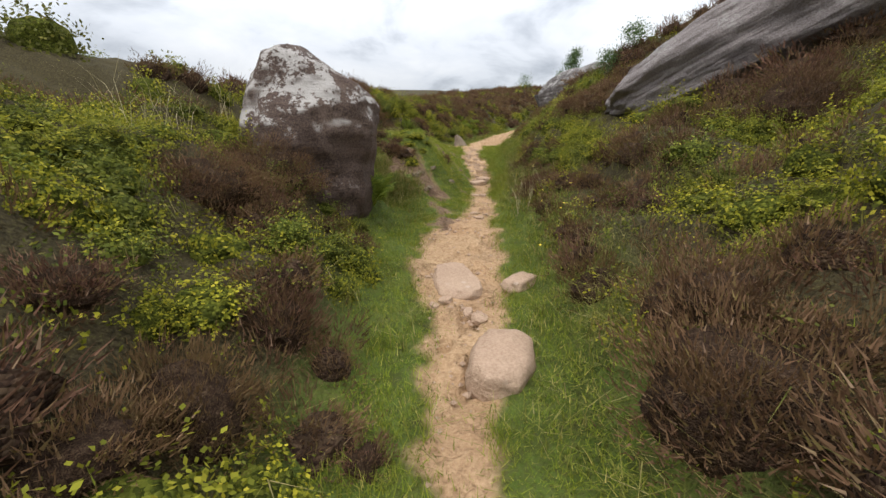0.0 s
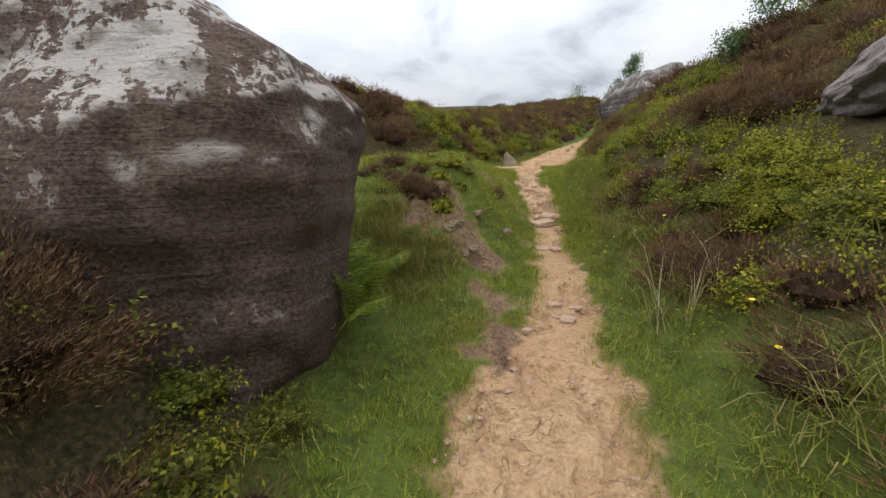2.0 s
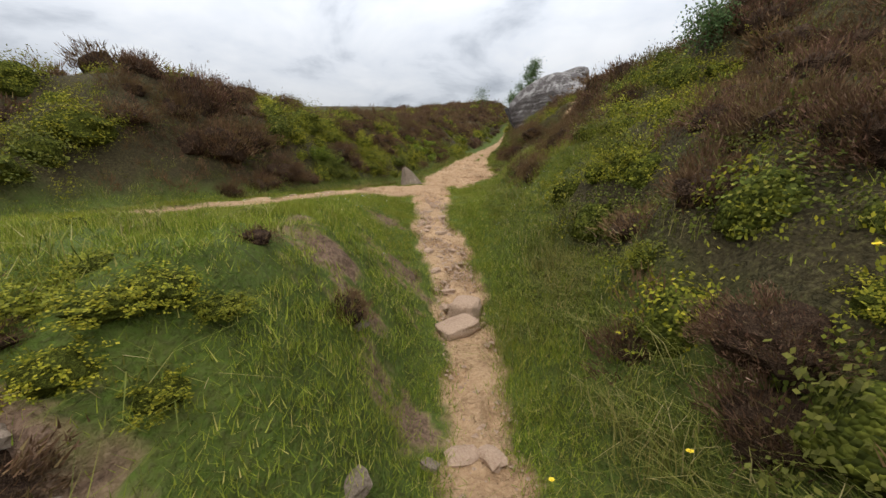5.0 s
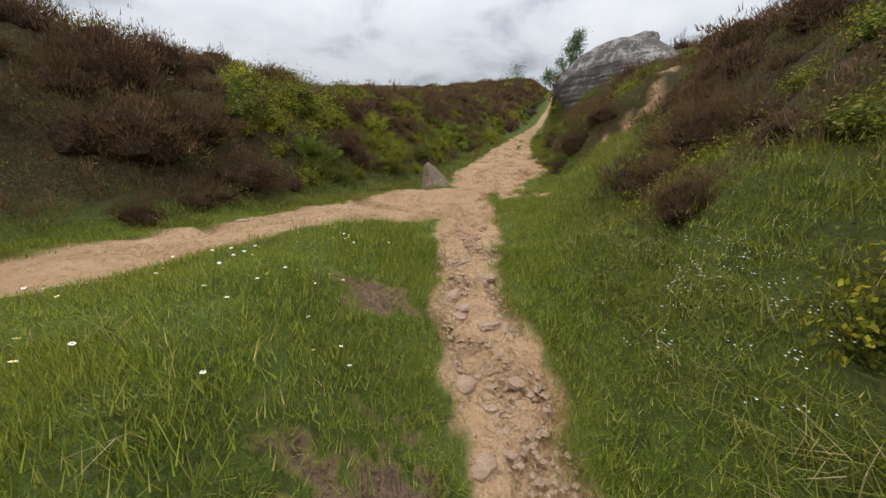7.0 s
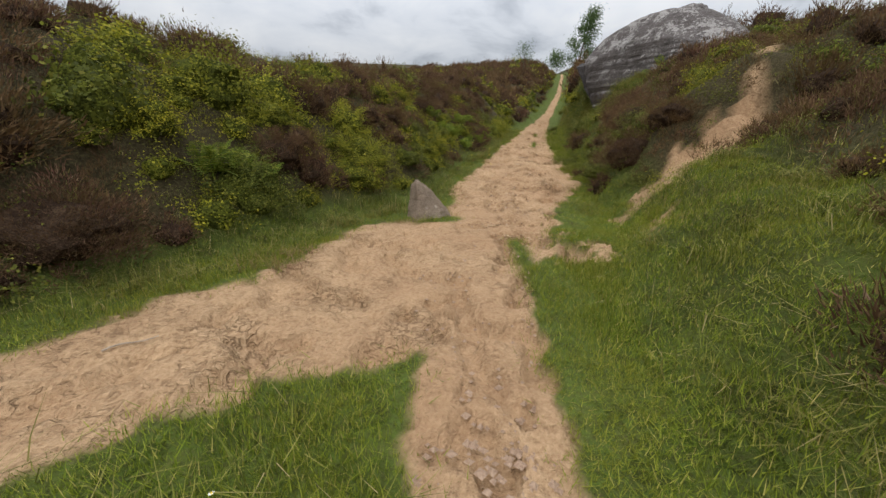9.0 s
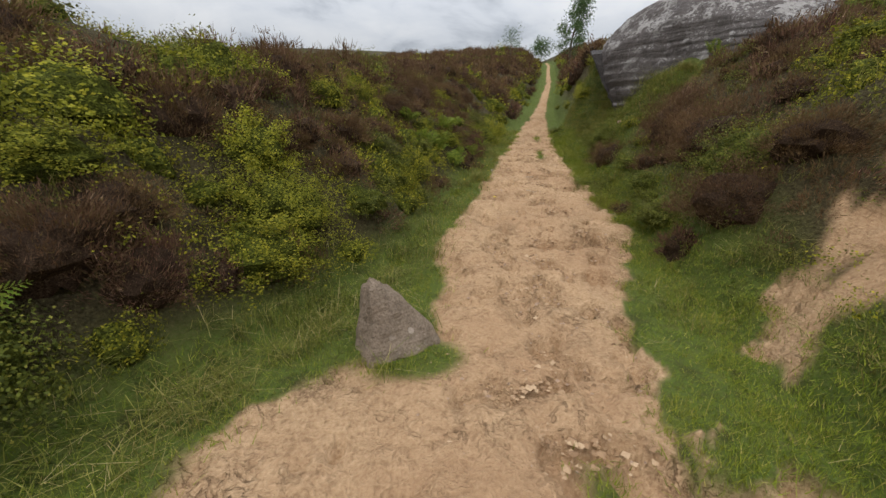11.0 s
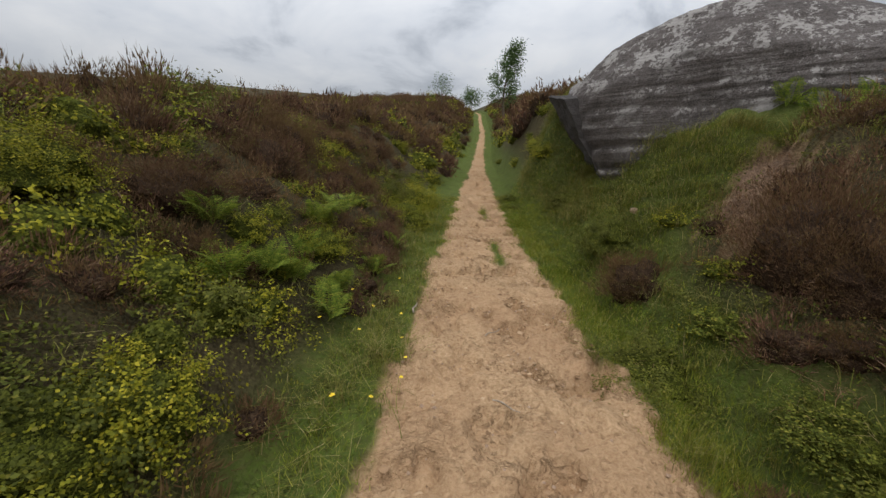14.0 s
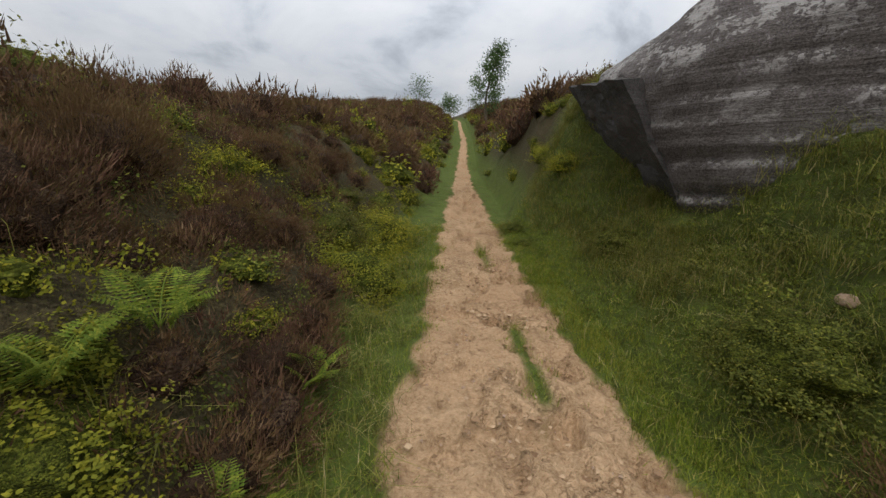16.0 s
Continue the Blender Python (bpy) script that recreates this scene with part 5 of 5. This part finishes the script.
# starry white bedstraw on the right bank
n = 80
x, y = r.normal(2.0, 0.3, n), r.normal(11.3, 0.6, n)
s = foot_distance(x, y)[1] > 0.1
x, y = x[s], y[s]
spread(r, [np.concatenate([disc_of_petals(5, 0.0048, 0.0022, 0.2) + np.array([r.normal() * 0.03, r.normal() * 0.03, 0.2 + 0.05 * r.uniform()]) for _ in range(4)]) for _ in range(4)], x, y, land(x, y),
       np.ones(len(x)), np.ones(len(x)), M_PETAL, "bedstraw", "tiny white star flowers scattered in the bank grass", "flower")

M_CLOD = Mat("earth_clod", 0.95, 0.1)
M_CLOD.colour(M_CLOD.ramp(M_CLOD.island(), (0.0, (0.17, 0.10, 0.055)), (0.5, (0.33, 0.21, 0.12)), (1.0, (0.52, 0.37, 0.23))))
M_CLOD = M_CLOD.m
# dead bracken and straw
x = np.concatenate([r.normal(5.75, 0.25, 40), r.normal(-0.5, 0.15, 14), r.normal(4.6, 0.12, 8), r.normal(1.7, 0.1, 4), r.normal(1.0, 0.2, 6)])
y = np.concatenate([r.normal(22.3, 0.3, 40), r.normal(15.6, 0.12, 14), r.normal(21.0, 0.3, 8), r.normal(5.5, 0.15, 4), r.normal(22.6, 0.3, 6)])
spread(r, long_kinds, x, y, land(x, y), r.uniform(0.6, 0.95, len(x)), r.uniform(0.35, 0.65, len(x)), M_DRY, "dead_bracken", "rust-brown dead bracken litter on the bank", "bracken")
x = np.concatenate([r.normal(1.3, 0.15, 9), r.normal(-2.6, 0.4, 12)])
y = np.concatenate([r.normal(5.6, 0.2, 9), r.normal(4.0, 0.7, 12)])
stalks = [grass_template(r, 4, 0.62, 0.004, 0.05, 0.35) for _ in range(5)]
spread(r, stalks, x, y, land(x, y), np.ones(len(x)), r.uniform(0.7, 1.2, len(x)), M_STRAW, "grass_stalks", "tall dry straw-coloured grass stalks", "grass")

# loose grit and pebbles trodden into the earth
n = 2600
y = np.concatenate([r.uniform(9.6, 13.6, 1100), r.uniform(0.8, 26, 1500)])
x = table(y, BED_Y, BED_L) + r.uniform(0.02, 0.98, n) * (table(y, BED_Y, BED_R) - table(y, BED_Y, BED_L))
size = r.uniform(0.006, 0.02, n) ** 1.0 * np.where(y < 14, 1.3, 0.9)
octa = np.array([(1, 0, 0), (0, 1, 0), (-1, 0, 0), (0, -1, 0), (0, 0, 0.7), (0, 0, -0.7)], float)
tri = np.array([(0, 1, 4), (1, 2, 4), (2, 3, 4), (3, 0, 4), (1, 0, 5), (2, 1, 5), (3, 2, 5), (0, 3, 5)])
v = octa[None] * size[:, None, None] * r.uniform(0.7, 1.4, (n, 6, 1)) + np.stack([x, y, land(x, y) - 0.004], -1)[:, None, :]
f = (tri[None] + (np.arange(n) * 6)[:, None, None]).reshape(-1)
tagged(new("grit", mesh_from("grit", v.reshape(-1, 3), f, 3, M_PATHSTONE, False)), "loose sandy grit and pebbles trodden into the path", "gravel", kind="stuff")


# crumbs of earth kicked up along the broad track
n = 3400
y = r.uniform(16.5, 27, n)
u = np.clip(np.where(r.uniform(0, 1, n) < 0.6, r.normal(0.58, 0.13, n), r.uniform(0.03, 0.97, n)), 0.02, 0.98)
x = table(y, BED_Y, BED_L) + u * (table(y, BED_Y, BED_R) - table(y, BED_Y, BED_L))
s = fbm(x * 2.2, y * 2.2, 58) + r.uniform(-0.15, 0.15, n) > 0.47
x, y = x[s], y[s]
n = len(x)
size = 0.008 + 0.022 * r.uniform(0, 1, n) ** 2.5
v = octa[None] * size[:, None, None] * r.uniform(0.6, 1.5, (n, 6, 1)) * np.array([1, 1, 0.7]) + np.stack([x, y, land(x, y) - 0.004], -1)[:, None, :]
f = (tri[None] + (np.arange(n) * 6)[:, None, None]).reshape(-1)
tagged(new("earth_crumbs", mesh_from("earth_crumbs", v.reshape(-1, 3), f, 3, M_CLOD, False)), "crumbs of dry brown earth kicked up on the track", "earth", kind="stuff")


# sticks and a stone lying about
def stick(x, y, length, turn, thick, label):
    bm = bmesh.new()
    pts = [Vector((length * (t - 0.5), 0.06 * length * math.sin(5 * t), 0.02 * length * math.sin(7 * t))) for t in (k / 7 for k in range(8))]
    tube(bm, pts, [thick * (1 - 0.5 * k / 7) for k in range(8)], 6)
    me = bpy.data.meshes.new("stick")
    bm.to_mesh(me)
    bm.free()
    me.materials.append(M_DEADWOOD)
    ob = tagged(new("stick", me), label, "stick")
    ob.matrix_world = pose(x, y, lay(x, y) + thick, 0, 0, turn)


M_DEADWOOD = Mat("dead_wood", 0.85)
M_DEADWOOD.colour(M_DEADWOOD.ramp(M_DEADWOOD.noise(25), (0.3, (0.2, 0.15, 0.11)), (0.7, (0.42, 0.35, 0.27))))
M_DEADWOOD = M_DEADWOOD.m
stick(2.68, 23.2, 0.26, 75, 0.012, "pale bent stick lying at the grass edge")
stick(3.3, 22.6, 0.2, 30, 0.006, "thin dark twig on the trodden earth")
stick(3.05, 21.7, 0.22, -50, 0.006, "thin dark twig on the trodden earth")
stick(1.0, 12.9, 0.3, 20, 0.006, "thin twig lying across the stony path")
stick(-0.9, 14.2, 0.25, 40, 0.006, "thin twig on the side track")
rock("pale_stone", pose(5.5, 23.5, lay(5.5, 23.5) + 0.02, 0, 0, 40), (0.06, 0.045, 0.035), M_PATHSTONE, 90, "pale stone showing through the bank grass", 3, 0.15, 0.4, None, "stone")
